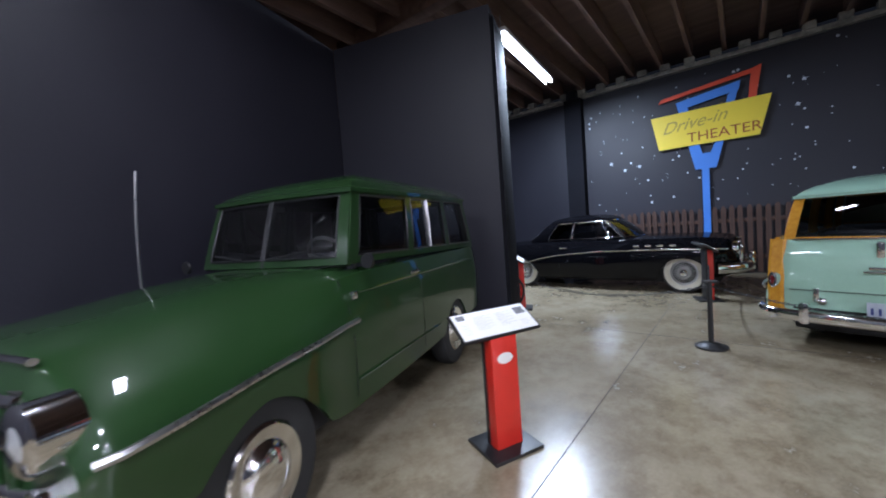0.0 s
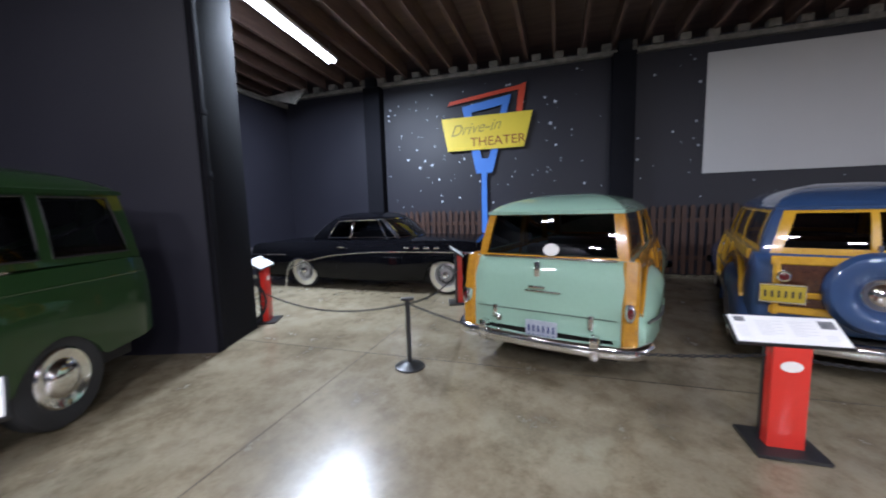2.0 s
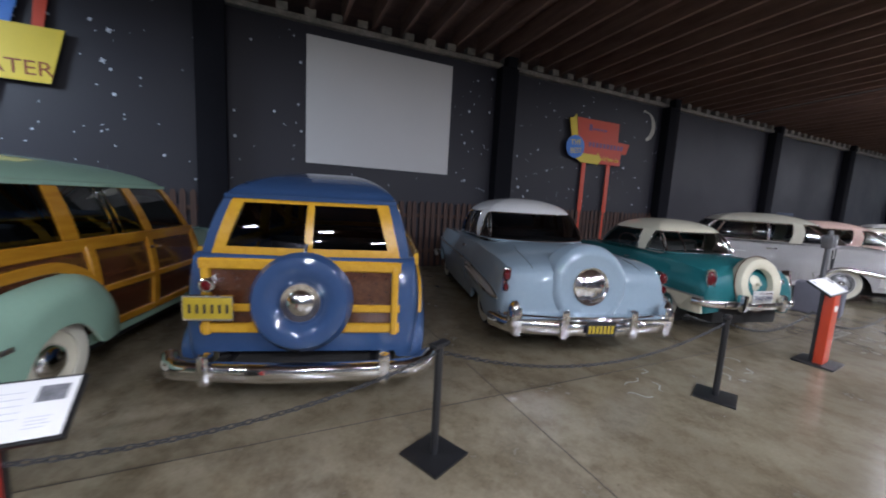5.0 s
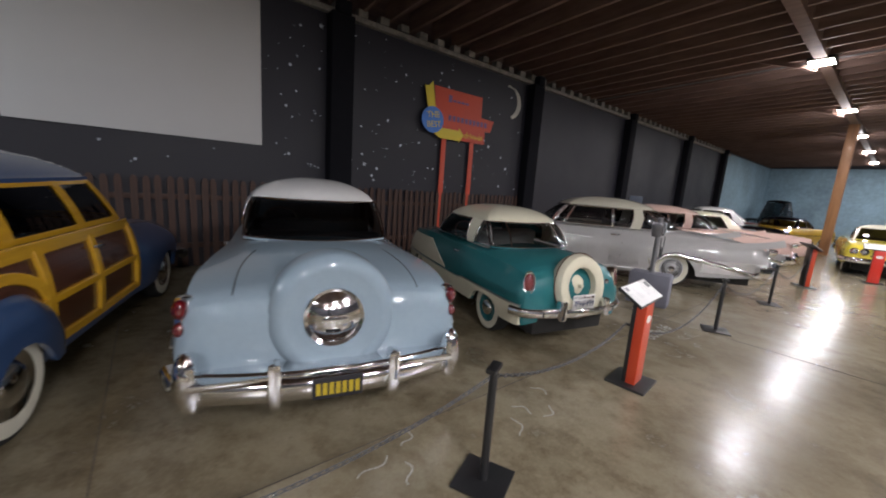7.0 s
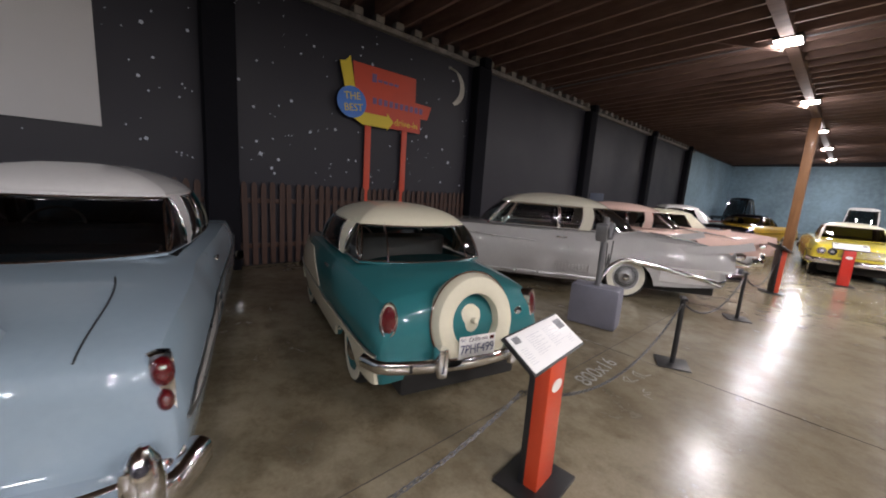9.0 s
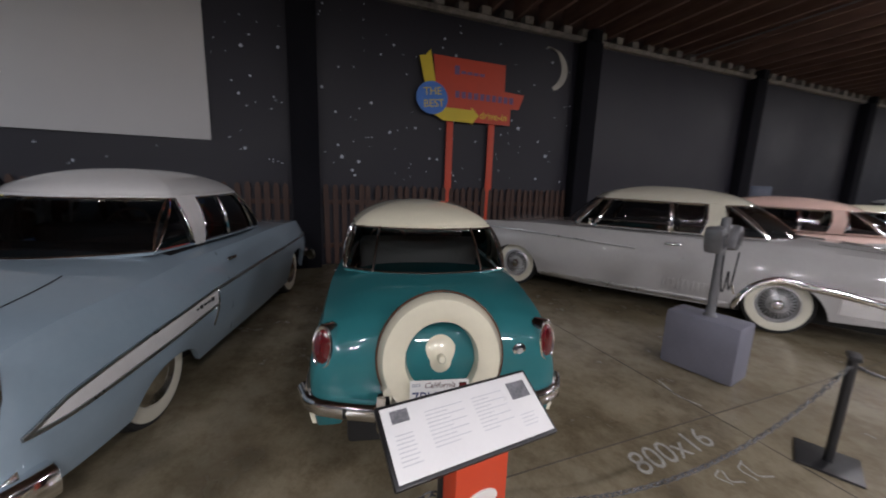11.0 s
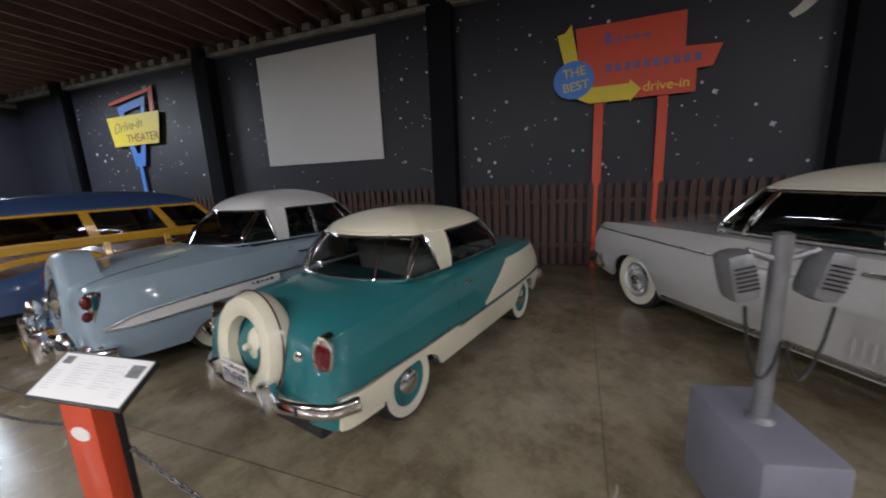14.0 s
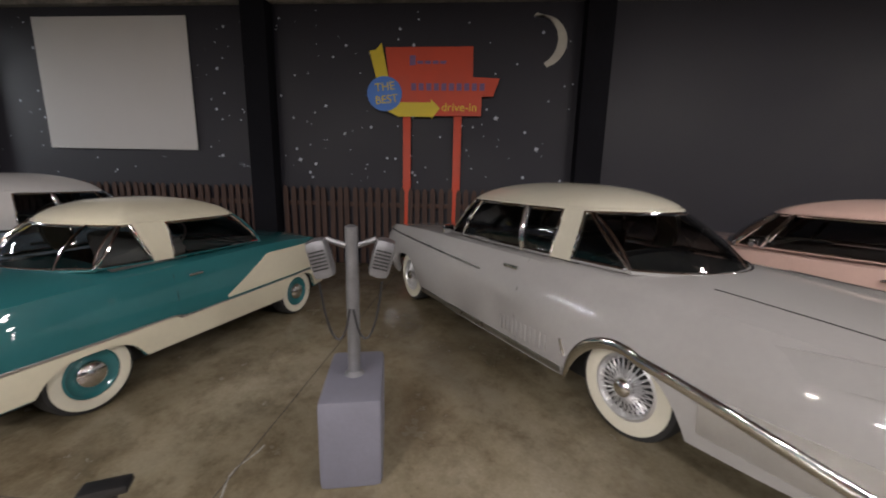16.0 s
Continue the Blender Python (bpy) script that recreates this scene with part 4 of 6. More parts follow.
def bel_air(m):
    car = thing("hardtop_coupe", m, "powder blue hardtop coupe with white roof and rear spare wheel bulge", "car")
    sh = Shell([(-1.07, 0.78, 0.74, 0.75, 0.85, 0.50, 0.80, 0.35), (-1.04, 0.88, 0.80, 0.84, 0.90, 0.53, 0.86, 0.32), (-0.92, 0.95, 0.85, 0.91, 0.935, 0.56, 0.89, 0.29),
                (-0.55, 1.02, 0.86, 0.96, 0.945, 0.60, 0.90, 0.26), (0.0, 1.07, 0.84, 0.97, 0.945, 0.60, 0.89, 0.25), (0.55, 1.08, 0.80, 0.98, 0.93, 0.60, 0.88, 0.25),
                (1.6, 1.05, 0.82, 0.99, 0.93, 0.60, 0.88, 0.24), (2.3, 1.04, 0.82, 1.0, 0.93, 0.62, 0.88, 0.25), (3.2, 0.99, 0.80, 0.98, 0.90, 0.62, 0.86, 0.28), (3.62, 0.92, 0.72, 0.90, 0.84, 0.62, 0.78, 0.34), (3.74, 0.74, 0.6, 0.72, 0.72, 0.58, 0.66, 0.40)],
               [(0.0, 0.40, 0.45, 2.4), (2.92, 0.42, 0.62, 2.6)])
    part("body", sh.mesh((0.5, 2.0, 0.66, 0.7)), P_SKY, car, "powder blue painted body")

    def flank(s):
        part("side_spear", sh.patch(-0.95, 0.62, lambda u: 0.60 + 0.085 * min(1, (u + 0.95) / 0.5) ** 0.6 + 0.03 * (u + 0.4), lambda u: 0.59 - 0.01 * min(1, (u + 0.95) / 0.4) + 0.03 * (u + 0.4), 0.006, 50, 5, 0.012, s), P_WHITE, car, "white side spear panel")
        for dz in (0, 1):
            part("spear_moulding", sh.strip([(-0.96, 0.585), (-0.72, 0.655 if dz else 0.565), (0.62, 0.725 if dz else 0.605)], 0.011, 0.011, 0.008, s), STEEL, car, "bright moulding")
        part("side_moulding", sh.strip([(0.62, 0.72), (2.2, 0.75), (3.55, 0.76)], 0.013, 0.013, 0.006, s), STEEL, car, "bright side moulding")
        part("stone_guard", sh.strip([(0.52, 0.46), (0.60, 0.58), (0.64, 0.73)], 0.012, 0.012, 0.006, s, 10), CHROME, car, "curved chrome trim")
        bm = bmesh.new()
        for q in range(5):
            box(bm, (0.52 - 0.055 * q, s * (sh.side(0.45, 0.67) + 0.010), 0.672 - 0.002 * q), (0.035, 0.006, 0.03 if q in (0, 3) else 0.016), 0.002)
        part("script_badge", bm, BLACK, car, "small dark script badge")
        part("door_seam", sh.strip([(0.86, 0.30), (0.862, 0.97)], 0.003, 0.003, 0.001, s, 4), BLACK, car)
        part("door_handle", boxed((1.0, s * (sh.side(1.0, 0.90) + 0.025), 0.90), (0.16, 0.03, 0.026), 0.01), CHROME, car)
        hm = facing(-0.975, s * 0.85, 0.755, -1, s * 0.45, 0.08)
        t = part("tail_light", _moved(boxed((0, 0, 0), (0.10, 0.31, 0.10), 0.042), hm), CHROME, car, "tall chrome tail lamp housing")
        for dy, rr in ((0.075, 0.048), (-0.045, 0.036)):
            lm = hm @ Matrix.Translation((0, dy, 0.03)) @ Matrix.Diagonal((0.85, 1.25, 1, 1))
            part("lens", lathe(bmesh.new(), [(rr, -0.02), (rr, 0.03), (0.8 * rr, 0.05), (0.4 * rr, 0.062), (0.001, 0.064)], 24, lm), LENSRED, t, "round red glass lens")
        part("reverse_lens", lathe(bmesh.new(), [(0.032, -0.04), (0.032, 0.024), (0.022, 0.036), (0.001, 0.04)], 20, hm @ Matrix.Translation((0, -0.135, 0.02))), LENSCLEAR, t, "small clear lower lens")
        part("deck_seam", sweep(bmesh.new(), [(-1.0 + 0.8 * k / 14, s * (0.60 - 0.08 * (k / 14) ** 3), sh.top(-1.0 + 0.8 * k / 14, 0.60 - 0.08 * (k / 14) ** 3) + 0.001) for k in range(15)], round_profile(0.004, 0.003, 6)), BLACK, car, "dark boot lid seam")
    both(flank)
    cab = Cabin((0.34, 2.14, 0.66, 0.70, 1.05, 1.03, 0.30, 0.24, 0.04), (0.70, 1.78, 0.59, 0.60, 1.44, 1.45, 0.22, 0.18, 0.05), 0.035)
    side = [(0, 0), "g", (0.25, 0.03), P_WHITE, (0.33, 0.25), "g", (0.54, 0.53), CHROME, (0.555, 0.545), "g", (0.86, 0.9), CHROME, (0.875, 0.915), "g", (0.99, 0.985), P_SKY, (1, 1)]
    cabin_parts(car, cab, {"rear": [(0, 0), "g", (1, 1)], "front": [(0, 0), P_SKY, (0.02, 0.03), "g", (0.98, 0.97), P_SKY, (1, 1)], "left": side, "right": side}, P_SKY, P_WHITE, 0.195, glass=DARKGLASS, power=2.3)
    seat(car, "front_seat", 1.05, 1.25, 0.5, 0.48, SEATCLOTH)
    seat(car, "rear_seat", 0.42, 1.25, 0.5, 0.42, SEATCLOTH)
    steering(car, 1.62, 0.36, 1.08)
    # the spare's round bulge with its chrome centre
    sm = facing(-1.035, 0.0, 0.745, -1, 0, 0.06)
    sp = part("spare_bulge", lathe(bmesh.new(), [(0.43, -0.22), (0.425, -0.02), (0.405, 0.03), (0.36, 0.062), (0.31, 0.07), (0.275, 0.055), (0.245, 0.062), (0.21, 0.05)], 48, sm), P_SKY, car, "powder blue spare wheel cover")
    part("spare_crest", lathe(bmesh.new(), [(0.20, 0.045), (0.195, 0.066), (0.172, 0.052), (0.135, 0.075), (0.08, 0.10), (0.036, 0.11), (0.001, 0.112)], 40, sm), CHROME, sp, "chrome wheel disc")
    part("spinner", boxed(sm @ Vector((0, 0, 0.12)), (0.03, 0.16, 0.035), 0.012), CHROME, sp, "chrome spinner")
    bumper(car, -1.26, 0.96, 0.37, 0.15, 0.06, 0.16, 0.20, -1, (0.36, 0.80), 0.30)
    part("bumper_rail", sweep(bmesh.new(), [(x + 0.01, y, 0.448) for x, y, _ in bumper_path(-1.26, 0.90, 0.16, 0.12)], round_profile(0.03, 0.032, 10)), CHROME, car, "upper chrome bumper rail")
    for s in (1, -1):
        part("bumper_end", _moved(lathe(bmesh.new(), [(0.001, -0.17), (0.05, -0.16), (0.085, -0.08), (0.092, 0.02), (0.07, 0.11), (0.035, 0.16), (0.001, 0.17)], 20), Matrix.Translation((-1.18, s * 0.82, 0.46)) @ Matrix.Diagonal((0.9, 0.8, 1, 1))), CHROME, car, "bulky chrome bumper end")
    part("bumper_apron", boxed((-1.16, 0, 0.44), (0.20, 1.7, 0.05), 0.02), CHROME, car, "chrome apron behind the bumper")
    bumper(car, 3.92, 0.94, 0.42, 0.15, 0.06, 0.16, 0.2, 1, (0.36,), 0.2, "front_bumper")
    plate_on(car, Matrix.Translation((-1.345, 0, 0.39)) @ REAR, 0.30, 0.14, PLATEBLACK, PLATEYELLOW, bars=7)
    wheels(car, 2.92, 0.80, 0.80, 0.345, style="disc")
    chassis(car, -0.9, 3.5, 0.66)
    return car


def cadillac(m, paint=P_GREY, roof=P_ROOF, name="finned_sedan", label="dove grey hardtop with ivory roof, tail fins and wire wheels", lean=False):
    car = thing(name, m, label, "car")
    sh = Shell([(-1.62, 0.66, 0.66, 0.62, 0.80, 0.55, 0.74, 0.44), (-1.56, 0.84, 0.80, 0.82, 0.90, 0.60, 0.84, 0.36), (-1.2, 0.95, 0.85, 0.92, 0.97, 0.62, 0.92, 0.32),
                (-0.7, 1.01, 0.85, 0.95, 0.985, 0.62, 0.94, 0.28), (0.0, 1.06, 0.83, 0.97, 0.985, 0.62, 0.94, 0.25), (0.7, 1.06, 0.83, 0.98, 0.985, 0.62, 0.93, 0.22), (1.9, 1.03, 0.86, 0.99, 0.985, 0.62, 0.93, 0.22),
                (2.5, 1.03, 0.87, 1.0, 0.985, 0.64, 0.93, 0.24), (3.6, 0.98, 0.86, 0.98, 0.97, 0.66, 0.90, 0.30), (4.05, 0.92, 0.80, 0.94, 0.92, 0.68, 0.84, 0.36), (4.15, 0.76, 0.70, 0.78, 0.82, 0.62, 0.74, 0.42)],
               [(0.0, 0.46, 0.62, 2.2), (3.29, 0.43, 0.64, 2.4)], 2.6)
    part("body", sh.mesh((0.6, 2.2, 0.70, 0.7)), paint, car, "glossy painted body")

    def flank(s):
        part("side_moulding", sh.strip([(1.55, 0.80), (2.5, 0.84), (4.05, 0.90)], 0.012, 0.012, 0.006, s), STEEL, car, "thin dark chrome spear")
        part("skirt_moulding", sh.strip([(0.42, 0.40), (0.46, 0.52)], 0.012, 0.012, 0.006, s, 6), CHROME, car)
        arch = [(0.455 * math.cos(a), 0.04 + 0.60 * math.sin(a)) for a in np.linspace(0.35, math.pi * 0.60, 16)]
        path = [(u, s * (sh.side(u, z) + 0.008), z) for u, z in arch]
        for k in range(1, 15):
            u = arch[-1][0] - k * 0.10
            z = arch[-1][1] - 0.010 * k - 0.0006 * k * k
            path.append((u, s * (sh.side(u, z) + 0.010), z))
        part("wheel_arch_moulding", sweep(bmesh.new(), path, round_profile(0.014, 0.036, 8)), CHROME, car, "broad chrome arch and quarter moulding")
        part("sill_moulding", sh.strip([(0.46, 0.27), (2.84, 0.27)], 0.02, 0.03, 0.004, s), STEEL, car, "bright sill moulding")
        part("quarter_panel", sh.patch(-1.52, -0.48, lambda u: 0.60 - 0.02 * (u + 1), 0.36, 0.005, 30, 5, 0.012, s), SATIN, car, "brushed metal lower quarter panel")
        bm = bmesh.new()
        for k in range(11):
            u = 0.62 + 0.055 * k
            box(bm, (u, s * (sh.side(u, 0.42) + 0.006), 0.42), (0.02, 0.012, 0.13), 0.004)
        part("flank_louvres", bm, paint, car, "row of small raised louvres")
        part("door_seam", sh.strip([(0.98, 0.28), (0.982, 0.98)], 0.003, 0.003, 0.001, s, 4), BLACK, car)
        part("door_handle", boxed((1.12, s * (sh.side(1.12, 0.90) + 0.025), 0.90), (0.18, 0.03, 0.028), 0.01), CHROME, car)
        part("mirror", _moved(boxed((0, 0, 0), (0.05, 0.13, 0.09), 0.02), Matrix.Translation((2.15, s * 0.96, 1.10))), CHROME, car)
        fin = [(-1.74, 1.03), (-1.6, 0.99), (-1.35, 0.945), (-1.1, 0.915), (-0.8, 0.88), (-0.45, 0.84)]
        part("fin", sweep(bmesh.new(), [(u, s * (0.875 - 0.02 * (u > -0.6)), z + 0.01) for u, z in fin], [(-0.06, -0.08), (-0.012, 0.03), (0.012, 0.03), (0.06, -0.08)]), paint, car, "small tail fin")
        lamp(car, "tail_light", facing(-1.60, s * 0.88, 0.84, -1, 0, 0.1), [(0.06, -0.08), (0.06, 0.03), (0.045, 0.045)], [(0.046, 0.0), (0.04, 0.06), (0.001, 0.08)], LENSRED)
        lamp(car, "headlight", facing(4.10, s * 0.70, 0.80, 1, 0, 0), [(0.1, -0.1), (0.1, 0.05), (0.085, 0.06)], [(0.086, 0.02), (0.06, 0.05), (0.001, 0.06)], LENSCLEAR)
        part("deck_seam", sweep(bmesh.new(), [(-1.4 + 1.1 * k / 10, s * 0.56, sh.top(-1.4 + 1.1 * k / 10, 0.56) + 0.001) for k in range(11)], round_profile(0.005, 0.003, 6)), BLACK, car, "dark boot lid seam")
    both(flank)
    cab = Cabin((0.14, 2.42, 0.69, 0.74, 1.02, 1.02, 0.40, 0.28, 0.05), (0.60, 2.06, 0.61, 0.63, 1.41, 1.43, 0.30, 0.20, 0.06), 0.035)
    side = [(0, 0), "g", (0.22, 0.02), roof, (0.31, 0.15), "g", (0.445, 0.41), CHROME, (0.463, 0.428), "g", (0.87, 0.90), CHROME, (0.885, 0.915), "g", (0.99, 0.99), CHROME, (1, 1)]
    cabin_parts(car, cab, {"rear": [(0, 0), "g", (1, 1)], "front": [(0, 0), CHROME, (0.02, 0.02), "g", (0.98, 0.98), CHROME, (1, 1)], "left": side, "right": side}, paint, roof, 0.18, glass=DARKGLASS, power=2.3, trim_r=0.014)
    seat(car, "front_seat", 1.2, 1.35, 0.45, 0.48, SEATCLOTH)
    seat(car, "rear_seat", 0.5, 1.35, 0.45, 0.42, SEATCLOTH)
    bumper(car, -1.72, 0.98, 0.48, 0.20, 0.08, 0.10, 0.26, -1, (0.72,), 0.26)
    bumper(car, 4.25, 0.96, 0.48, 0.18, 0.07, 0.14, 0.26, 1, (0.4,), 0.2, "front_bumper")
    wheels(car, 3.29, 0.86, 0.86, 0.345, style="wire")
    chassis(car, -1.4, 3.9, 0.72)
    return car


def roadmaster(m):
    car = thing("black_coupe", m, "glossy black hardtop coupe with chrome sweep and whitewalls", "car")
    sh = Shell([(-1.5, 0.60, 0.66, 0.60, 0.74, 0.52, 0.68, 0.42), (-1.42, 0.82, 0.80, 0.84, 0.88, 0.58, 0.82, 0.34), (-1.1, 0.92, 0.84, 0.92, 0.95, 0.60, 0.90, 0.30), (-0.5, 0.98, 0.84, 0.93, 0.97, 0.60, 0.92, 0.26),
                (0.3, 1.02, 0.83, 0.95, 0.97, 0.60, 0.92, 0.24), (1.8, 1.02, 0.84, 0.97, 0.97, 0.62, 0.92, 0.24), (2.4, 1.03, 0.84, 0.98, 0.97, 0.62, 0.92, 0.25), (3.4, 1.0, 0.82, 0.98, 0.95, 0.64, 0.90, 0.28), (3.85, 0.93, 0.76, 0.93, 0.88, 0.66, 0.82, 0.34), (3.96, 0.76, 0.66, 0.76, 0.78, 0.60, 0.7, 0.42)],
               [(0.0, 0.43, 0.60, 2.2), (3.2, 0.43, 0.62, 2.4)])
    part("body", sh.mesh((0.5, 2.15, 0.68, 0.7)), P_BLACK, car, "glossy black body")

    def flank(s):
        sweepline = [(-0.40, 0.36), (0.2, 0.58), (1.0, 0.72), (2.0, 0.78), (3.0, 0.79), (3.85, 0.78)]
        part("chrome_sweep", sh.strip(sweepline, 0.014, 0.014, 0.006, s, 50), CHROME, car, "curving chrome sweep moulding")
        arch = [(0.44 * math.cos(a), 0.02 + 0.60 * math.sin(a)) for a in np.linspace(math.pi * 0.22, math.pi, 18)]
        part("wheel_arch_moulding", sweep(bmesh.new(), [(u, s * (sh.side(u, z) + 0.008), z) for u, z in arch], round_profile(0.012, 0.022, 6)), CHROME, car)
        part("rear_moulding", sh.strip([(-1.44, 0.68), (-0.4, 0.70)], 0.012, 0.012, 0.006, s), CHROME, car)
        for k in range(4):
            u = 2.45 + 0.20 * k
            part("port_hole", _moved(boxed((0, 0, 0), (0.11, 0.02, 0.045), 0.016), Matrix.Translation((u, s * (sh.side(u, 0.86) + 0.008), 0.86))), CHROME, car, "small chrome fender port")
        part("door_handle", boxed((1.0, s * (sh.side(1.0, 0.86) + 0.025), 0.86), (0.18, 0.03, 0.03), 0.01), CHROME, car)
        part("door_seam", sh.strip([(0.9, 0.28), (0.902, 0.95)], 0.003, 0.003, 0.001, s, 4), BLACK, car)
        lamp(car, "headlight", facing(3.92, s * 0.68, 0.78, 1, 0, 0), [(0.1, -0.1), (0.1, 0.05), (0.085, 0.06)], [(0.086, 0.02), (0.06, 0.05), (0.001, 0.06)], LENSCLEAR)
        lamp(car, "tail_light", facing(-1.46, s * 0.80, 0.76, -1, 0, 0.1), [(0.05, -0.08), (0.05, 0.02), (0.04, 0.03)], [(0.04, 0.0), (0.03, 0.04), (0.001, 0.05)], LENSRED)
    both(flank)
    cab = Cabin((0.14, 2.2, 0.66, 0.72, 1.0, 1.01, 0.30, 0.26, 0.04), (0.62, 1.78, 0.57, 0.60, 1.38, 1.40, 0.22, 0.18, 0.04), 0.03)
    side = [(0, 0), P_BLACK, (0.20, 0.16), "g", (0.46, 0.48), CHROME, (0.475, 0.495), "g", (0.87, 0.91), CHROME, (0.885, 0.925), "g", (0.985, 0.985), CHROME, (1, 1)]
    cabin_parts(car, cab, {"rear": [(0, 0), P_BLACK, (0.03, 0.03), "g", (0.97, 0.97), P_BLACK, (1, 1)], "front": [(0, 0), CHROME, (0.02, 0.02), "g", (0.98, 0.98), CHROME, (1, 1)], "left": side, "right": side}, P_BLACK, P_BLACK, 0.13, glass=DARKGLASS, power=2.7)
    seat(car, "front_seat", 1.15, 1.3, 0.45, 0.48, SEATCLOTH)
    bumper(car, -1.66, 0.96, 0.46, 0.18, 0.07, 0.14, 0.22, -1, (0.5,), 0.24)
    bumper(car, 4.12, 0.96, 0.46, 0.18, 0.08, 0.16, 0.26, 1, (0.35,), 0.26, "front_bumper")
    bm = bmesh.new()
    for k in range(25):
        box(bm, (4.0, -0.6 + 0.05 * k, 0.62), (0.05, 0.018, 0.22), 0.004)
    part("grille", bm, CHROME, car, "chrome toothed grille")
    wheels(car, 3.2, 0.84, 0.84, 0.36, style="wire")
    chassis(car, -1.3, 3.7, 0.7)
    return car


def fender(bm, u0, u1, peak, y0, y1, z0, ztop, sgn, arch):
    """A pontoon mudguard: bulging outwards from y0 to y1 between two ends, cut by the wheel arch."""
    rows = []
    for i in np.linspace(0, 1, 44):
        u = u0 + (u1 - u0) * i
        t = min(1.0, max(0.0, (u - u0) / max(1e-3, peak - u0))) if u < peak else min(1.0, max(0.0, (u1 - u) / (u1 - peak)))
        f = math.sqrt(max(0.0, 1 - (1 - t) ** 2))
        zt = z0 + 0.03 + (ztop - z0 - 0.03) * f
        w = y0 + (y1 - y0) * (0.35 + 0.65 * f) if f > 0 else y0
        zb, (c, r, h) = z0, arch
        d = abs(u - c)
        if d < r:
            zb = max(zb, h * math.sqrt(1 - (d / r) ** 2))
        zb = min(zb, zt - 0.02)
        row = []
        for j in np.linspace(0, 1, 10):
            a = j * math.pi / 2
            row.append((u, sgn * (y0 + (w - y0) * math.sin(a)), zt - (zt - (zb + (zt - zb) * 0.45)) * (1 - math.cos(a))))
        for z in np.linspace(row[-1][2], zb, 5)[1:]:
            row.append((u, sgn * w, z))
        row.append((u, sgn * (w - 0.04), zb + 0.01))
        rows.append(row)
    vs = grid(bm, rows)
    for ring in (vs[0], vs[-1]):
        bm.faces.new(ring)
    return bm


def beam_on(path, w, h, up=(0, 0, 1)):
    """A timber member of that width and depth along a path, with eased edges."""
    e = min(w, h) * 0.2
    prof = [(-w / 2, -h / 2 + e), (-w / 2, h / 2 - e), (-w / 2 + e, h / 2), (w / 2 - e, h / 2), (w / 2, h / 2 - e), (w / 2, -h / 2 + e), (w / 2 - e, -h / 2), (-w / 2 + e, -h / 2)]
    return sweep(bmesh.new(), path, prof, up=up)


def wagon_shell(w=0.82, wf=0.9):
    return Shell([(-1.12, 0.72, w - 0.16, 0.70, w - 0.10, 0.60, w - 0.14, 0.37), (-1.08, 0.92, w - 0.10, 0.90, w - 0.05, 0.62, w - 0.08, 0.35), (-1.00, 1.10, w - 0.06, 1.08, w - 0.02, 0.70, w - 0.05, 0.36),
                  (-0.90, 1.12, w - 0.05, 1.10, w, 0.70, w - 0.03, 0.33), (0.6, 1.12, w - 0.04, 1.10, w + 0.02, 0.70, w - 0.01, 0.30), (1.9, 1.12, w - 0.06, 1.09, w + 0.02, 0.66, w - 0.01, 0.30), (2.3, 1.08, w - 0.10, 1.03, wf - 0.02, 0.66, wf - 0.06, 0.30),
                  (3.2, 1.00, w - 0.14, 0.94, wf, 0.64, wf - 0.05, 0.32), (3.62, 0.90, w - 0.24, 0.84, wf - 0.1, 0.62, wf - 0.14, 0.36), (3.72, 0.74, w - 0.36, 0.70, wf - 0.22, 0.60, wf - 0.24, 0.44)],
                 [(0.0, 0.40, 0.58, 2.2), (2.95, 0.42, 0.60, 2.2)])


def wood_sides(car, sh, maple, posts, u0=-0.93, u1=2.0, belt=1.075, sill=0.40):
    def flank(s):
        part("wood_panel", sh.patch(u0, u1, belt, sill, 0.004, 50, 6, 0.012, s), MAHOGANY, car, "dark mahogany side panel")
        lines = [("belt_rail", [(u0, belt), (0.6, belt + 0.01), (u1, belt)], 0.10), ("mid_rail", [(0.30, 0.72), (1.2, 0.72), (u1, 0.72)], 0.06), ("sill_rail", [(0.42, sill + 0.02), (1.2, sill + 0.01), (u1, sill + 0.02)], 0.07)]
        for nm, pts, h in lines:
            xs = [p[0] for p in pts]
            path = [(u, s * (sh.side(u, pchip(xs, [p[1] for p in pts], u)) + 0.012), pchip(xs, [p[1] for p in pts], u)) for u in np.linspace(xs[0], xs[-1], 26)]
            part(nm, beam_on(path, 0.035, h), maple, car, "varnished maple rail")
        for u in posts:
            path = [(u, s * (sh.side(u, z) + 0.012), z) for z in np.linspace(sill + 0.02, belt, 8)]
            part("wood_post", beam_on(path, 0.04, 0.085, (1, 0, 0)), maple, car, "varnished maple upright")
        curve = [(u0 + 0.02, 0.62), (-0.70, 0.84), (-0.35, 0.95), (0.05, 0.97), (0.36, 0.86), (0.46, 0.66)]
        xs = [p[0] for p in curve]
        path = [(u, s * (sh.side(u, pchip(xs, [p[1] for p in curve], u)) + 0.012), pchip(xs, [p[1] for p in curve], u)) for u in np.linspace(xs[0], xs[-1], 26)]
        part("wheel_arch_frame", beam_on(path, 0.035, 0.075), maple, car, "curved maple frame over the rear fender")
        part("door_handle", boxed((1.18, s * (sh.side(1.18, 0.98) + 0.05), 0.98), (0.14, 0.03, 0.028), 0.01), CHROME, car)
    both(flank)


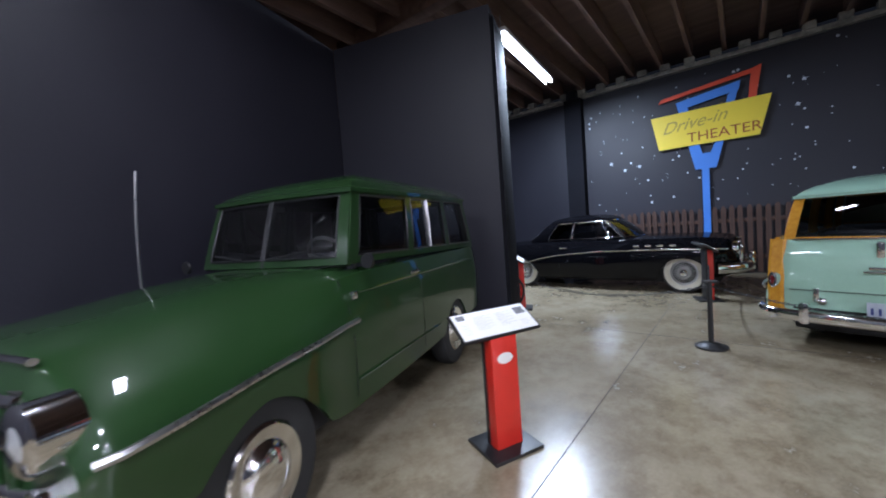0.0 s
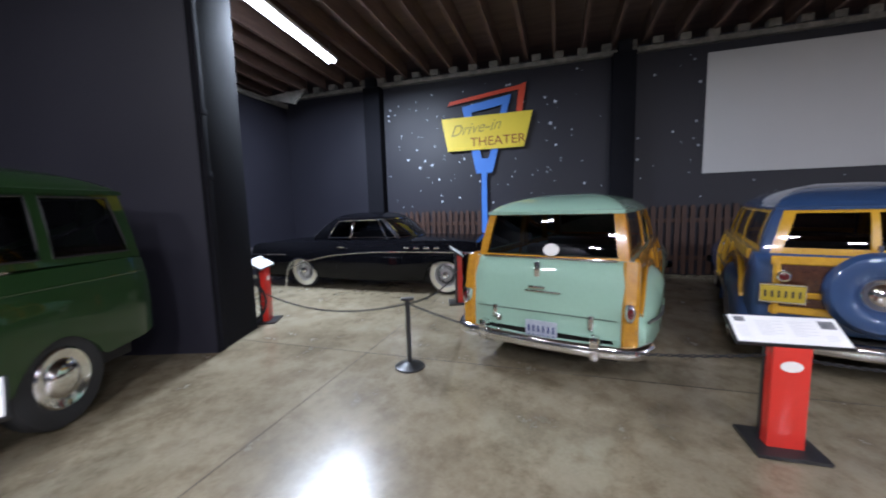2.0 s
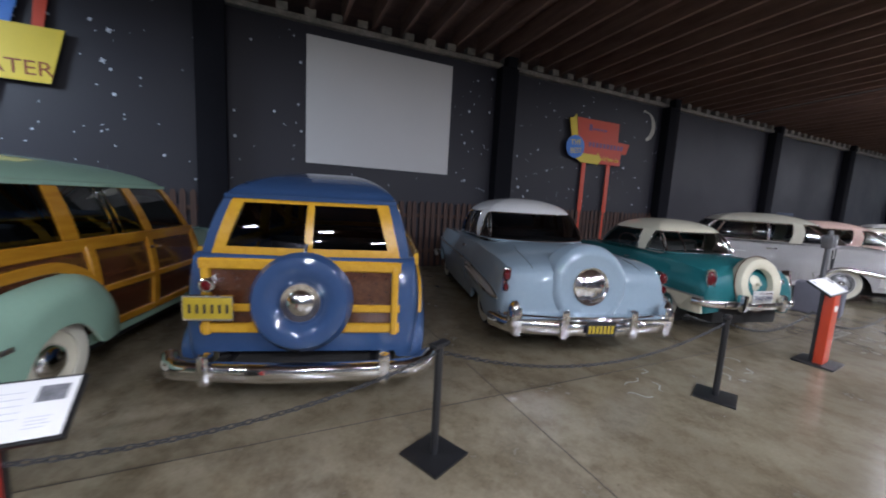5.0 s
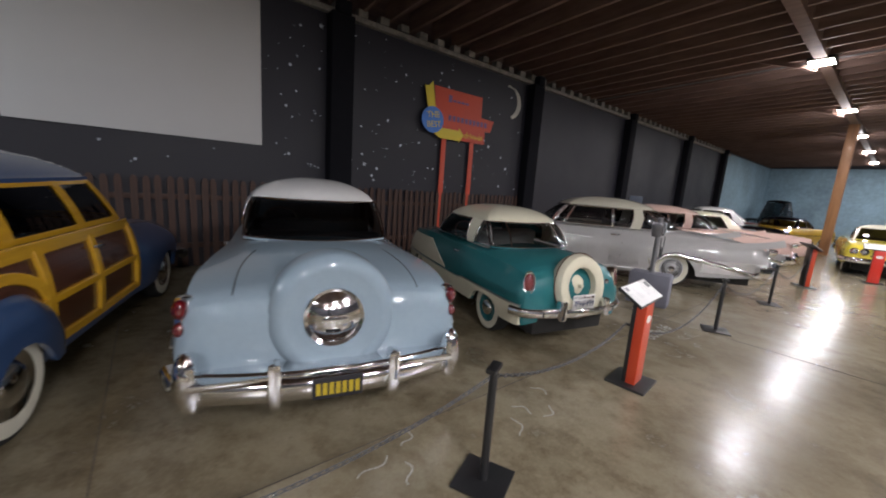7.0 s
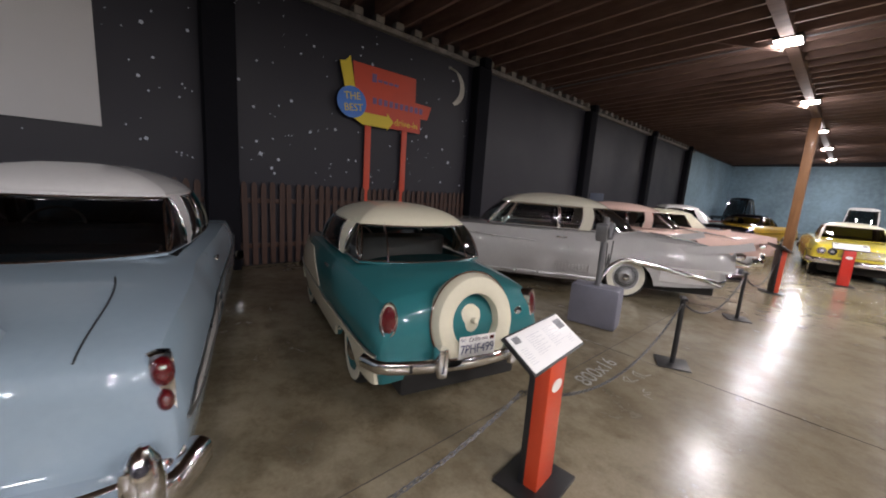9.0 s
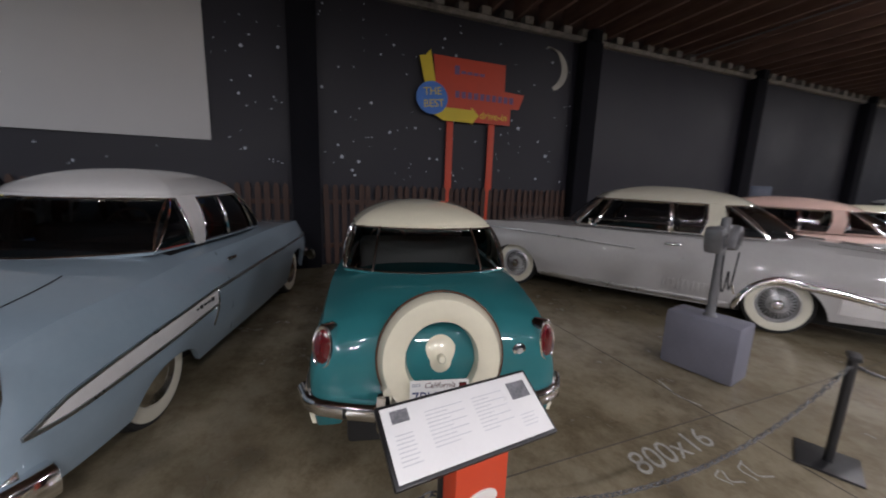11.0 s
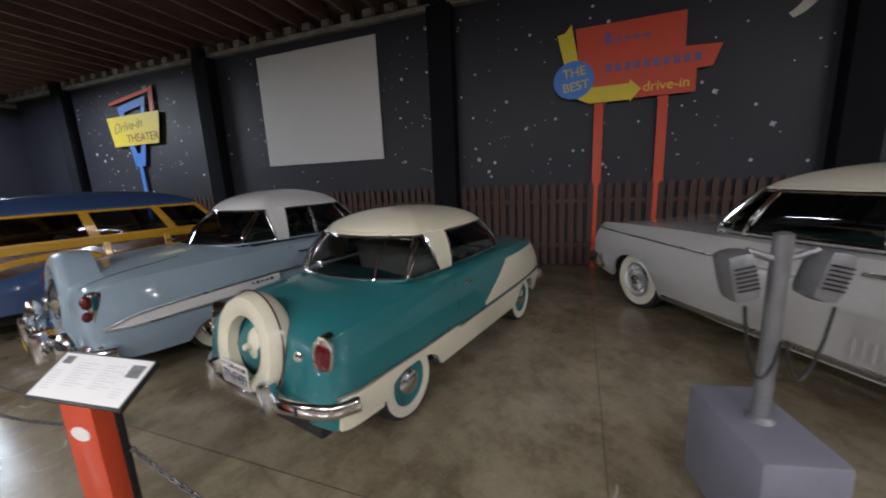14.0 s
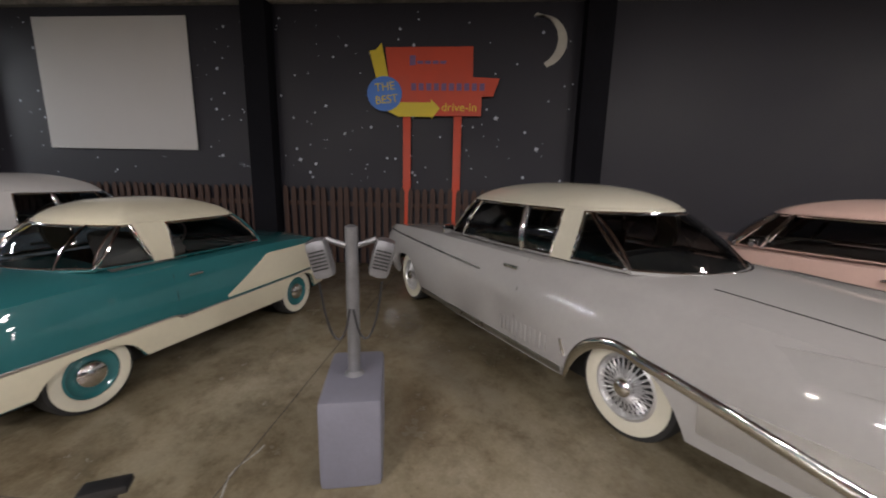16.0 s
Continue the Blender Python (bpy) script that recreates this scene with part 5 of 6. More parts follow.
def mint_wagon(m):
    car = thing("wood_bodied_wagon", m, "mint green station wagon with golden wood body frames", "car")
    sh = wagon_shell(0.82, 0.92)
    part("body", sh.mesh((-0.75, 1.95, 0.62, 0.75)), P_MINT, car, "mint green painted body")
    wood_sides(car, sh, MAPLE, (0.44, 1.16, 1.98))

    def flank(s):
        part("rear_fender", fender(bmesh.new(), -1.02, 0.62, 0.20, 0.78, 0.97, 0.36, 0.92, s, (0.0, 0.38, 0.60)), P_MINT, car, "rounded mint green rear fender")
        part("fender_moulding", sweep(bmesh.new(), [(u, s * (0.965 + 0.012 - 0.10 * max(0, (-u - 0.55) / 0.45) ** 2), 0.60 + 0.02 * u) for u in np.linspace(-0.96, -0.38, 14)], round_profile(0.012, 0.016, 6)), STEEL, car)
        path = [(-1.10 + 0.115 * max(0, (z - 0.62)) / 0.48 * 1.0, s * (0.765 - 0.03 * max(0, z - 0.9)), z) for z in np.linspace(0.35, 1.10, 12)]
        part("corner_post", beam_on(path, 0.13, 0.11, (1, 0, 0)), MAPLE, car, "golden maple corner post")
        lamp(car, "tail_light", facing(-1.17, s * 0.77, 0.70, -1, s * 0.2, 0), [(0.05, -0.05), (0.05, 0.02), (0.04, 0.032)], [(0.041, 0.0), (0.034, 0.03), (0.001, 0.04)], LENSRED, 0.8, 1.6)
        part("hinge", boxed((-1.135, s * 0.46, 0.56), (0.04, 0.05, 0.14), 0.016), CHROME, car, "chrome tailgate hinge")
    both(flank)
    part("tailgate_seam", sweep(bmesh.new(), [(-1.128, y, 0.60) for y in np.linspace(-0.66, 0.66, 12)], round_profile(0.004, 0.004, 6)), BLACK, car)
    part("tailgate_handle", boxed((-1.065, 0.05, 1.00), (0.05, 0.06, 0.15), 0.02), CHROME, car, "chrome tailgate handle")
    bm = boxed((-1.125, -0.02, 0.80), (0.02, 0.34, 0.018), 0.006)
    box(bm, (-1.12, 0.04, 0.835), (0.02, 0.16, 0.03), 0.008)
    part("badge", bm, CHROME, car, "chrome script badge")
    part("light_knob", lathe(bmesh.new(), [(0.03, -0.02), (0.035, 0.02), (0.02, 0.04), (0.001, 0.045)], 16, facing(-1.135, 0.42, 0.50, -1, 0, 0)), CHROME, car)
    cab = Cabin((-0.94, 2.06, 0.73, 0.73, 1.10, 1.10, 0.05, 0.16, 0.01), (-0.80, 1.68, 0.655, 0.64, 1.55, 1.55, 0.07, 0.12, 0.02), 0.012)
    side = [(0, 0), MAPLE, (0.045, 0.05), "g", (0.42, 0.42), MAPLE, (0.47, 0.47), "g", (0.73, 0.74), MAPLE, (0.77, 0.78), "g", (0.97, 0.97), MAPLE, (1, 1)]
    cabin_parts(car, cab, {"rear": [(0, 0), MAPLE, (0.06, 0.06), "g", (0.94, 0.94), MAPLE, (1, 1)], "front": [(0, 0), P_MINT, (0.04, 0.04), "g", (0.96, 0.96), P_MINT, (1, 1)], "left": side, "right": side}, MAPLE, MAPLE, 0.19, glass=DARKGLASS, power=2.5, lip=0.03, trim=False)
    for o in [o for o in car.children if o.name.startswith("roof")]:
        o.data.materials[0] = P_MINT
    part("window_ledge", boxed((-1.00, 0, 1.105), (0.05, 1.30, 0.018), 0.006), CHROME, car, "chrome tailgate top edge")
    part("window_sticker", lathe(bmesh.new(), [(0.001, 0.004), (0.06, 0.004), (0.062, 0.0)], 28, Matrix.Translation((-0.995, -0.06, 1.185)) @ facing(0, 0, 0, -1, 0, 0.35) @ Matrix.Diagonal((1.25, 1, 1, 1))), OVAL, car, "white oval window sticker")
    for s in (0.60, 0.63):
        part("sliding_glass_bar", sweep(bmesh.new(), [cab.point("right", s, s, v, 0.004) for v in (0.06, 0.5, 0.92)], round_profile(0.01, 0.008, 6), up=(1, 0, 0)), CHROME, car)
    seat(car, "rear_seat", 0.2, 1.2, 0.5, 0.42, SEATCLOTH)
    seat(car, "front_seat", 1.1, 1.2, 0.5, 0.45, SEATCLOTH)
    bumper(car, -1.27, 0.90, 0.36, 0.12, 0.055, 0.10, 0.20, -1, (0.52,), 0.22)
    bumper(car, 3.9, 0.92, 0.44, 0.14, 0.06, 0.14, 0.2, 1, (0.4,), 0.2, "front_bumper")
    plate_on(car, Matrix.Translation((-1.175, -0.02, 0.455)) @ REAR, 0.30, 0.15, PLATEGREY, PLATEBLUE)
    wheels(car, 2.95, 0.86, 0.84, 0.345, style="cap", hub=P_CREAM)
    chassis(car, -0.95, 3.5, 0.66)
    return car


def navy_wagon(m):
    car = thing("wood_bodied_wagon", m, "steel blue wagon with bright yellow wood frames and rear spare wheel", "car")
    sh = wagon_shell(0.84, 0.92)
    part("body", sh.mesh((-0.75, 1.95, 0.62, 0.75)), P_NAVY, car, "steel blue painted body")
    wood_sides(car, sh, MAPLEYELLOW, (0.44, 1.16, 1.98), u0=-0.84)

    def flank(s):
        part("rear_fender", fender(bmesh.new(), -1.06, 0.58, 0.10, 0.78, 0.95, 0.34, 0.88, s, (0.0, 0.38, 0.58)), P_NAVY, car, "rounded steel blue rear fender")
        path = [(-1.115 + 0.02 * (z > 1.0), s * 0.64, z) for z in np.linspace(0.56, 1.07, 8)]
        part("tailgate_stile", beam_on(path, 0.05, 0.10, (1, 0, 0)), MAPLEYELLOW, car, "yellow maple tailgate stile")
    both(flank)
    part("tailgate_panel", boxed((-1.112, 0, 0.815), (0.03, 1.22, 0.50), 0.004), MAHOGANY, car, "dark mahogany tailgate panel")
    for z, h in ((1.055, 0.075), (0.745, 0.055), (0.60, 0.07)):
        part("tailgate_rail", beam_on([(-1.125, y, z) for y in np.linspace(-0.68, 0.68, 8)], 0.05, h), MAPLEYELLOW, car, "yellow maple tailgate rail")
    cab = Cabin((-0.96, 2.06, 0.74, 0.73, 1.10, 1.10, 0.05, 0.16, 0.01), (-0.82, 1.68, 0.62, 0.62, 1.53, 1.54, 0.05, 0.12, 0.03), 0.02)
    side = [(0, 0), P_NAVY, (0.03, 0.04), MAPLEYELLOW, (0.065, 0.075), "g", (0.42, 0.42), MAPLEYELLOW, (0.46, 0.46), "g", (0.73, 0.74), MAPLEYELLOW, (0.77, 0.78), "g", (0.97, 0.97), MAPLEYELLOW, (1, 1)]
    cabin_parts(car, cab, {"rear": [(0, 0), P_NAVY, (0.045, 0.045), MAPLEYELLOW, (0.10, 0.12), "g", (0.48, 0.48), MAPLEYELLOW, (0.52, 0.52), "g", (0.90, 0.88), MAPLEYELLOW, (0.955, 0.955), P_NAVY, (1, 1)], "front": [(0, 0), P_NAVY, (0.04, 0.04), "g", (0.96, 0.96), P_NAVY, (1, 1)], "left": side, "right": side}, MAPLEYELLOW, MAPLEYELLOW, 0.235, glass=DARKGLASS, power=2.3, lip=0.02, trim=False, v=(0.12, 0.86))
    for o in [o for o in car.children if o.name.startswith("roof")]:
        o.data.materials[0] = P_NAVY
    sm = facing(-1.20, 0.0, 0.81, -1, 0, 0.12)
    sp = part("spare_wheel_cover", lathe(bmesh.new(), [(0.14, -0.06), (0.15, 0.02), (0.19, 0.055), (0.25, 0.075), (0.31, 0.06), (0.345, 0.01), (0.345, -0.07), (0.31, -0.11), (0.14, -0.11)], 48, sm), P_NAVY, car, "steel blue spare wheel cover")
    part("spare_hub", lathe(bmesh.new(), [(0.155, 0.0), (0.15, 0.035), (0.13, 0.055), (0.09, 0.052), (0.06, 0.075), (0.001, 0.085)], 36, sm), CHROME, sp, "chrome hubcap")
    plate_on(car, Matrix.Translation((-1.20, 0.60, 0.76)) @ REAR, 0.30, 0.15, PLATEYELLOW, PLATEBLACK)
    part("plate_frame", sweep(bmesh.new(), [(-1.20, 0.60 + x, 0.76 + z) for x, z in ((-0.155, -0.08), (0.155, -0.08), (0.155, 0.08), (-0.155, 0.08))], round_profile(0.012, 0.012, 6), closed=True, up=(1, 0, 0)), CHROME, car, "chrome plate frame")
    lamp(car, "tail_light", facing(-1.20, 0.60, 0.92, -1, 0, 0), [(0.05, -0.08), (0.05, 0.02), (0.04, 0.03)], [(0.041, 0.0), (0.034, 0.03), (0.001, 0.04)], LENSRED)
    part("tailgate_handle", boxed((-1.08, 0, 1.14), (0.04, 0.03, 0.13), 0.012), CHROME, car, "chrome tailgate latch")
    seat(car, "rear_seat", 0.2, 1.2, 0.5, 0.42, SEATCLOTH)
    seat(car, "front_seat", 1.1, 1.2, 0.5, 0.45, MAHOGANY)
    bumper(car, -1.30, 0.93, 0.34, 0.13, 0.055, 0.10, 0.16, -1, (0.58,), 0.22)
    bumper(car, 3.9, 0.92, 0.44, 0.14, 0.06, 0.14, 0.2, 1, (0.4,), 0.2, "front_bumper")
    part("exhaust_pan", boxed((-1.05, 0, 0.33), (0.25, 1.2, 0.06), 0.02), UNDER, car)
    wheels(car, 2.9, 0.86, 0.84, 0.355, style="disc")
    chassis(car, -0.95, 3.5, 0.66)
    return car


def green_wagon(m):
    car = thing("steel_wagon", m, "dark green boxy steel station wagon from the nineteen fifties", "car")
    sh = Shell([(-0.98, 1.02, 0.70, 1.0, 0.74, 0.8, 0.72, 0.52), (-0.92, 1.16, 0.76, 1.13, 0.80, 0.8, 0.79, 0.48), (-0.7, 1.18, 0.78, 1.15, 0.83, 0.8, 0.82, 0.44), (1.6, 1.18, 0.78, 1.15, 0.83, 0.8, 0.82, 0.36),
                (1.95, 1.20, 0.72, 1.12, 0.83, 0.8, 0.82, 0.36), (2.3, 1.19, 0.62, 1.08, 0.86, 0.80, 0.85, 0.42), (2.9, 1.13, 0.56, 1.04, 0.86, 0.78, 0.85, 0.5), (3.25, 1.08, 0.52, 1.0, 0.84, 0.76, 0.82, 0.52), (3.33, 0.98, 0.46, 0.92, 0.80, 0.72, 0.78, 0.54)],
               [(0.0, 0.46, 0.66, 1.9), (2.65, 0.58, 0.70, 1.7)], 3.5)
    part("body", sh.mesh((-0.75, 1.75, 0.68, 0.8)), P_GREEN, car, "dark green painted body")

    def flank(s):
        part("fender_moulding", sh.strip([(1.86, 0.87), (2.6, 0.83), (3.30, 0.77)], 0.02, 0.016, 0.010, s), STEEL, car, "bright fender moulding")
        part("door_handle", boxed((0.98, s * (sh.side(0.98, 1.06) + 0.025), 1.06), (0.15, 0.03, 0.03), 0.01), CHROME, car)
        for u in (0.86, 1.92):
            part("door_seam", sh.strip([(u, 0.42), (u + 0.002, 1.12)], 0.004, 0.004, 0.001, s, 5), BLACK, car)
        part("belt_crease", sh.strip([(-0.9, 1.02), (0.8, 1.03), (1.8, 1.03)], 0.012, 0.01, 0.0, s), P_GREEN, car)
        part("lower_crease", sh.strip([(0.5, 0.52), (1.9, 0.52)], 0.015, 0.012, 0.0, s), P_GREEN, car)
        part("hinge", boxed((1.86, s * (sh.side(1.86, 1.0) + 0.01), 1.02), (0.06, 0.03, 0.05), 0.01), CHROME, car)
        lamp(car, "headlight", facing(3.36, s * 0.64, 0.86, 1, 0, 0), [(0.11, -0.1), (0.11, 0.03), (0.092, 0.045)], [(0.093, 0.01), (0.07, 0.04), (0.001, 0.06)], LENSCLEAR)
        lamp(car, "parking_light", facing(3.36, s * 0.66, 0.68, 1, 0, 0), [(0.045, -0.05), (0.045, 0.02), (0.036, 0.03)], [(0.037, 0.0), (0.03, 0.02), (0.001, 0.03)], LENSCLEAR)
        part("mirror", lathe(bmesh.new(), [(0.045, -0.02), (0.05, 0.0), (0.042, 0.012), (0.001, 0.012)], 20, facing(1.80, s * 0.90, 1.22, -1, 0, 0)), BLACK, car)
        part("wiper", rod(bmesh.new(), (1.90, s * 0.12, 1.26), (1.86, s * 0.46, 1.30), 0.008, 6), BLACK, car)
    both(flank)
    cab = Cabin((-0.90, 1.78, 0.76, 0.72, 1.15, 1.20, 0.04, 0.06, 0.01), (-0.78, 1.60, 0.70, 0.68, 1.72, 1.70, 0.06, 0.06, 0.02), 0.01)
    side = [(0, 0), P_GREEN, (0.04, 0.06), "g", (0.30, 0.30), P_GREEN, (0.34, 0.34), "g", (0.635, 0.635), P_GREEN, (0.675, 0.675), "g", (0.955, 0.96), P_GREEN, (1, 1)]
    cabin_parts(car, cab, {"rear": [(0, 0), P_GREEN, (0.08, 0.08), "g", (0.92, 0.92), P_GREEN, (1, 1)], "front": [(0, 0), P_GREEN, (0.06, 0.06), "g", (0.49, 0.49), BLACK, (0.51, 0.51), "g", (0.94, 0.94), P_GREEN, (1, 1)], "left": side, "right": side}, P_GREEN, P_GREEN, 0.19, glass=GLASS, power=2.8, lip=0.03, trim=True, v=(0.10, 0.90), trim_r=0.009, trim_mat=BLACK)
    for s in ("left", "right"):
        part("window_bar", sweep(bmesh.new(), [cab.point(s, 0.50, 0.50, v, 0.002) for v in (0.1, 0.5, 0.9)], round_profile(0.02, 0.008, 6), up=(1, 0, 0)), STEEL, car, "grey sliding glass bar")
    seat(car, "front_seat", 0.95, 1.2, 0.55, 0.5, SEATCLOTH)
    seat(car, "rear_seat", -0.05, 1.2, 0.55, 0.45, SEATCLOTH)
    steering(car, 1.48, 0.36, 1.22)
    part("dashboard", boxed((1.70, 0, 1.12), (0.16, 1.25, 0.12), 0.04), P_GREEN, car)
    bm = bmesh.new()
    for k in range(10):
        box(bm, (3.345, -0.40 + 0.089 * k, 0.76), (0.03, 0.03, 0.36), 0.008)
    part("grille", bm, P_GREEN, car, "green upright grille bars")
    for z in (0.94, 0.80, 0.64):
        part("grille_bar", sweep(bmesh.new(), [(3.37 - 0.03 * (y / 0.5) ** 2, y, z) for y in np.linspace(-0.50, 0.50, 9)], round_profile(0.02, 0.02, 8)), CHROME, car, "chrome grille bar")
    # Black sheet standing in for the shade behind the grille bars.
    part("grille_shade", boxed((3.31, 0, 0.76), (0.03, 0.9, 0.40), 0.004), UNDER, car)
    part("hood_ornament", sweep(bmesh.new(), [(3.28, y, 1.045) for y in np.linspace(-0.46, 0.46, 8)], round_profile(0.02, 0.014, 8)), CHROME, car, "chrome hood lip")
    bumper(car, 3.58, 0.86, 0.50, 0.14, 0.05, 0.08, 0.10, 1, (0.4,), 0.2, "front_bumper")
    bumper(car, -1.05, 0.66, 0.46, 0.10, 0.04, 0.03, 0.0, -1, (), 0.16)
    bm = sweep(bmesh.new(), [(2.30 - 0.05 * k * k / 64, -0.66, 1.06 + 0.105 * k) for k in range(9)], round_profile(0.008, 0.008, 6), up=(0, 1, 0))
    part("antenna", bm, STEEL, car, "thin grey whip antenna")
    wheels(car, 2.65, 0.80, 0.80, 0.365, style="disc", white=False)
    chassis(car, -0.85, 3.2, 0.62, 0.26, 0.56)
    return car


def plain_car(m, name, label, paint, roof, wb=3.0, height=1.42, back=1.4, front=0.95, w=0.93, hard=True, quad=False):
    """Cars further down the hall."""
    car = thing(name, m, label, "car", "parked show cars down the hall")
    f = wb + front
    sh = Shell([(-back, 0.62, w - 0.25, 0.62, w - 0.15, 0.54, w - 0.2, 0.42), (-back + 0.08, 0.84, w - 0.12, 0.86, w - 0.06, 0.58, w - 0.1, 0.34), (-0.5, 0.95, w - 0.13, 0.94, w, 0.60, w - 0.04, 0.28), (0.4, 0.98, w - 0.13, 0.95, w, 0.60, w - 0.04, 0.25),
                (wb - 1.0, 0.97, w - 0.12, 0.95, w, 0.62, w - 0.04, 0.25), (wb + 0.2, 0.94, w - 0.12, 0.93, w - 0.01, 0.62, w - 0.05, 0.28), (f - 0.08, 0.86, w - 0.16, 0.87, w - 0.06, 0.62, w - 0.1, 0.36), (f, 0.76, w - 0.2, 0.78, w - 0.1, 0.6, w - 0.14, 0.42)],
               [(0.0, 0.42, 0.58, 2.3), (wb, 0.42, 0.60, 2.3)])
    part("body", sh.mesh((0.4, wb - 1.1, 0.66, 0.7)), paint, car, "glossy painted body")
    cab = Cabin((0.12, wb - 0.92, 0.65, 0.69, 0.95, 0.95, 0.27, 0.24, 0.04), (0.56, wb - 1.38, 0.56, 0.59, height - 0.11, height - 0.1, 0.2, 0.16, 0.04), 0.02)
    side = [(0, 0), roof, (0.18, 0.16), "g", (0.47, 0.48), CHROME, (0.485, 0.495), "g", (0.96, 0.96), roof, (1, 1)]
    cabin_parts(car, cab, {"rear": [(0, 0), roof, (0.03, 0.03), "g", (0.97, 0.97), roof, (1, 1)], "front": [(0, 0), roof, (0.03, 0.03), "g", (0.97, 0.97), roof, (1, 1)], "left": side, "right": side}, paint, roof, 0.12, glass=DARKGLASS, power=2.7)

    def flank(s):
        part("side_moulding", sh.strip([(-back + 0.1, 0.66), (f - 0.1, 0.70)], 0.014, 0.014, 0.006, s), CHROME, car)
        for dy in ((0.0, 0.2) if quad else (0.06,)):
            lamp(car, "headlight", facing(f + 0.01, s * (w - 0.24 - dy), 0.70, 1, 0, 0), [(0.09, -0.1), (0.09, 0.03), (0.075, 0.045)], [(0.076, 0.01), (0.055, 0.04), (0.001, 0.055)], LENSCLEAR)
        lamp(car, "tail_light", facing(-back - 0.01, s * (w - 0.24), 0.70, -1, 0, 0), [(0.07, -0.08), (0.07, 0.02), (0.06, 0.03)], [(0.06, 0.0), (0.04, 0.03), (0.001, 0.04)], LENSRED)
    both(flank)
    bm = bmesh.new()
    for k in range(5):
        box(bm, (f + 0.01, 0, 0.60 + 0.045 * k), (0.03, 2 * (w - 0.55), 0.018), 0.004)
    part("grille", bm, CHROME, car, "chrome barred grille")
    bumper(car, -back - 0.14, w - 0.02, 0.46, 0.15, 0.06, 0.12, 0.2, -1, (), 0.2)
    bumper(car, f + 0.15, w - 0.02, 0.46, 0.15, 0.06, 0.12, 0.2, 1, (), 0.2, "front_bumper")
    wheels(car, wb, w - 0.12, w - 0.12, 0.345, style="disc")
    chassis(car, -back + 0.2, f - 0.2, w - 0.26)
    return car


def sized(x, y, turn, k, wide=1.0, high=1.0):
    return pose(x, y, 0, 0, 0, turn) @ Matrix.Diagonal((k, k * wide, k * high, 1))


green_wagon(sized(-2.73, 2.96, -73.5, 0.95, 1.06, 1.13))
roadmaster(sized(-3.50, 8.84, -1.7, 1.0, 1.0, 1.03))
mint_wagon(sized(1.81, 6.11, 74.5, 1.0))
navy_wagon(sized(4.50, 6.49, 74.0, 1.0))
bel_air(sized(7.26, 6.47, 74.5, 1.0, 1.02, 1.02))
metropolitan(sized(9.82, 5.92, 76.7, 0.985, 1.0, 1.04))
cadillac(sized(14.88, 6.36, 124.3, 1.0, 1.0, 1.06))
cadillac(sized(18.2, 6.5, 124.3, 1.0), P_PINK, P_PINK, "finned_coupe", "dusty pink finned hardtop with whitewall tyres")
plain_car(pose(21.6, 6.6, 0, 0, 0, 124), "pale_pink_coupe", "pale pink finned coupe with cream roof", P_PINK, P_CREAM, 3.2, 1.45, 1.7, 0.95, 0.96)
plain_car(pose(25.4, 3.55, 0, 0, 0, 186), "yellow_sedan", "lemon yellow nineteen sixties sedan facing the aisle", P_YELLOW, P_CREAM, 3.0, 1.42, 1.4, 0.95, 0.96, quad=True)
plain_car(pose(29.2, 6.1, 0, 0, 0, 165), "gold_coupe", "mustard gold coupe with black trim", P_GOLD, P_BLACK, 2.8, 1.38)
plain_car(pose(29.6, 8.2, 0, 0, 0, 125), "wine_red_sedan", "dark wine red sedan with pale roof", P_WINE, P_WHITE, 2.9, 1.45)
plain_car(pose(25.6, 7.4, 0, 0, 0, 124), "black_wagon", "black long-roofed car with white top", P_BLACK, P_WHITE, 3.0, 1.6)
plain_car(pose(41.0, 2.95, 0, 0, 0, 176), "white_utility_truck", "tall white utility truck near the blue wall", P_WHITE, P_WHITE, 2.8, 2.1)
plain_car(pose(43.0, 8.7, 0, 0, 0, 160), "antique_sedan", "tall black antique sedan in front of the blue wall", P_BLACK, P_BLACK, 2.6, 2.35, 0.9, 0.7, 0.80)
plain_car(pose(27.6, 0.9, 0, 0, 0, 178), "slate_blue_coupe", "slate blue muscle coupe facing the aisle", P_SLATE, P_SLATE, 2.8, 1.34)
plain_car(pose(22.8, 0.0, 0, 0, 0, 165), "black_roadster", "black coupe with chrome headlights", P_BLACK, P_BLACK, 2.8, 1.40)
plain_car(pose(18.8, -0.6, 0, 0, 0, 140), "black_sedan", "black vintage sedan with tall chrome grille", P_BLACK, P_BLACK, 2.9, 1.5)


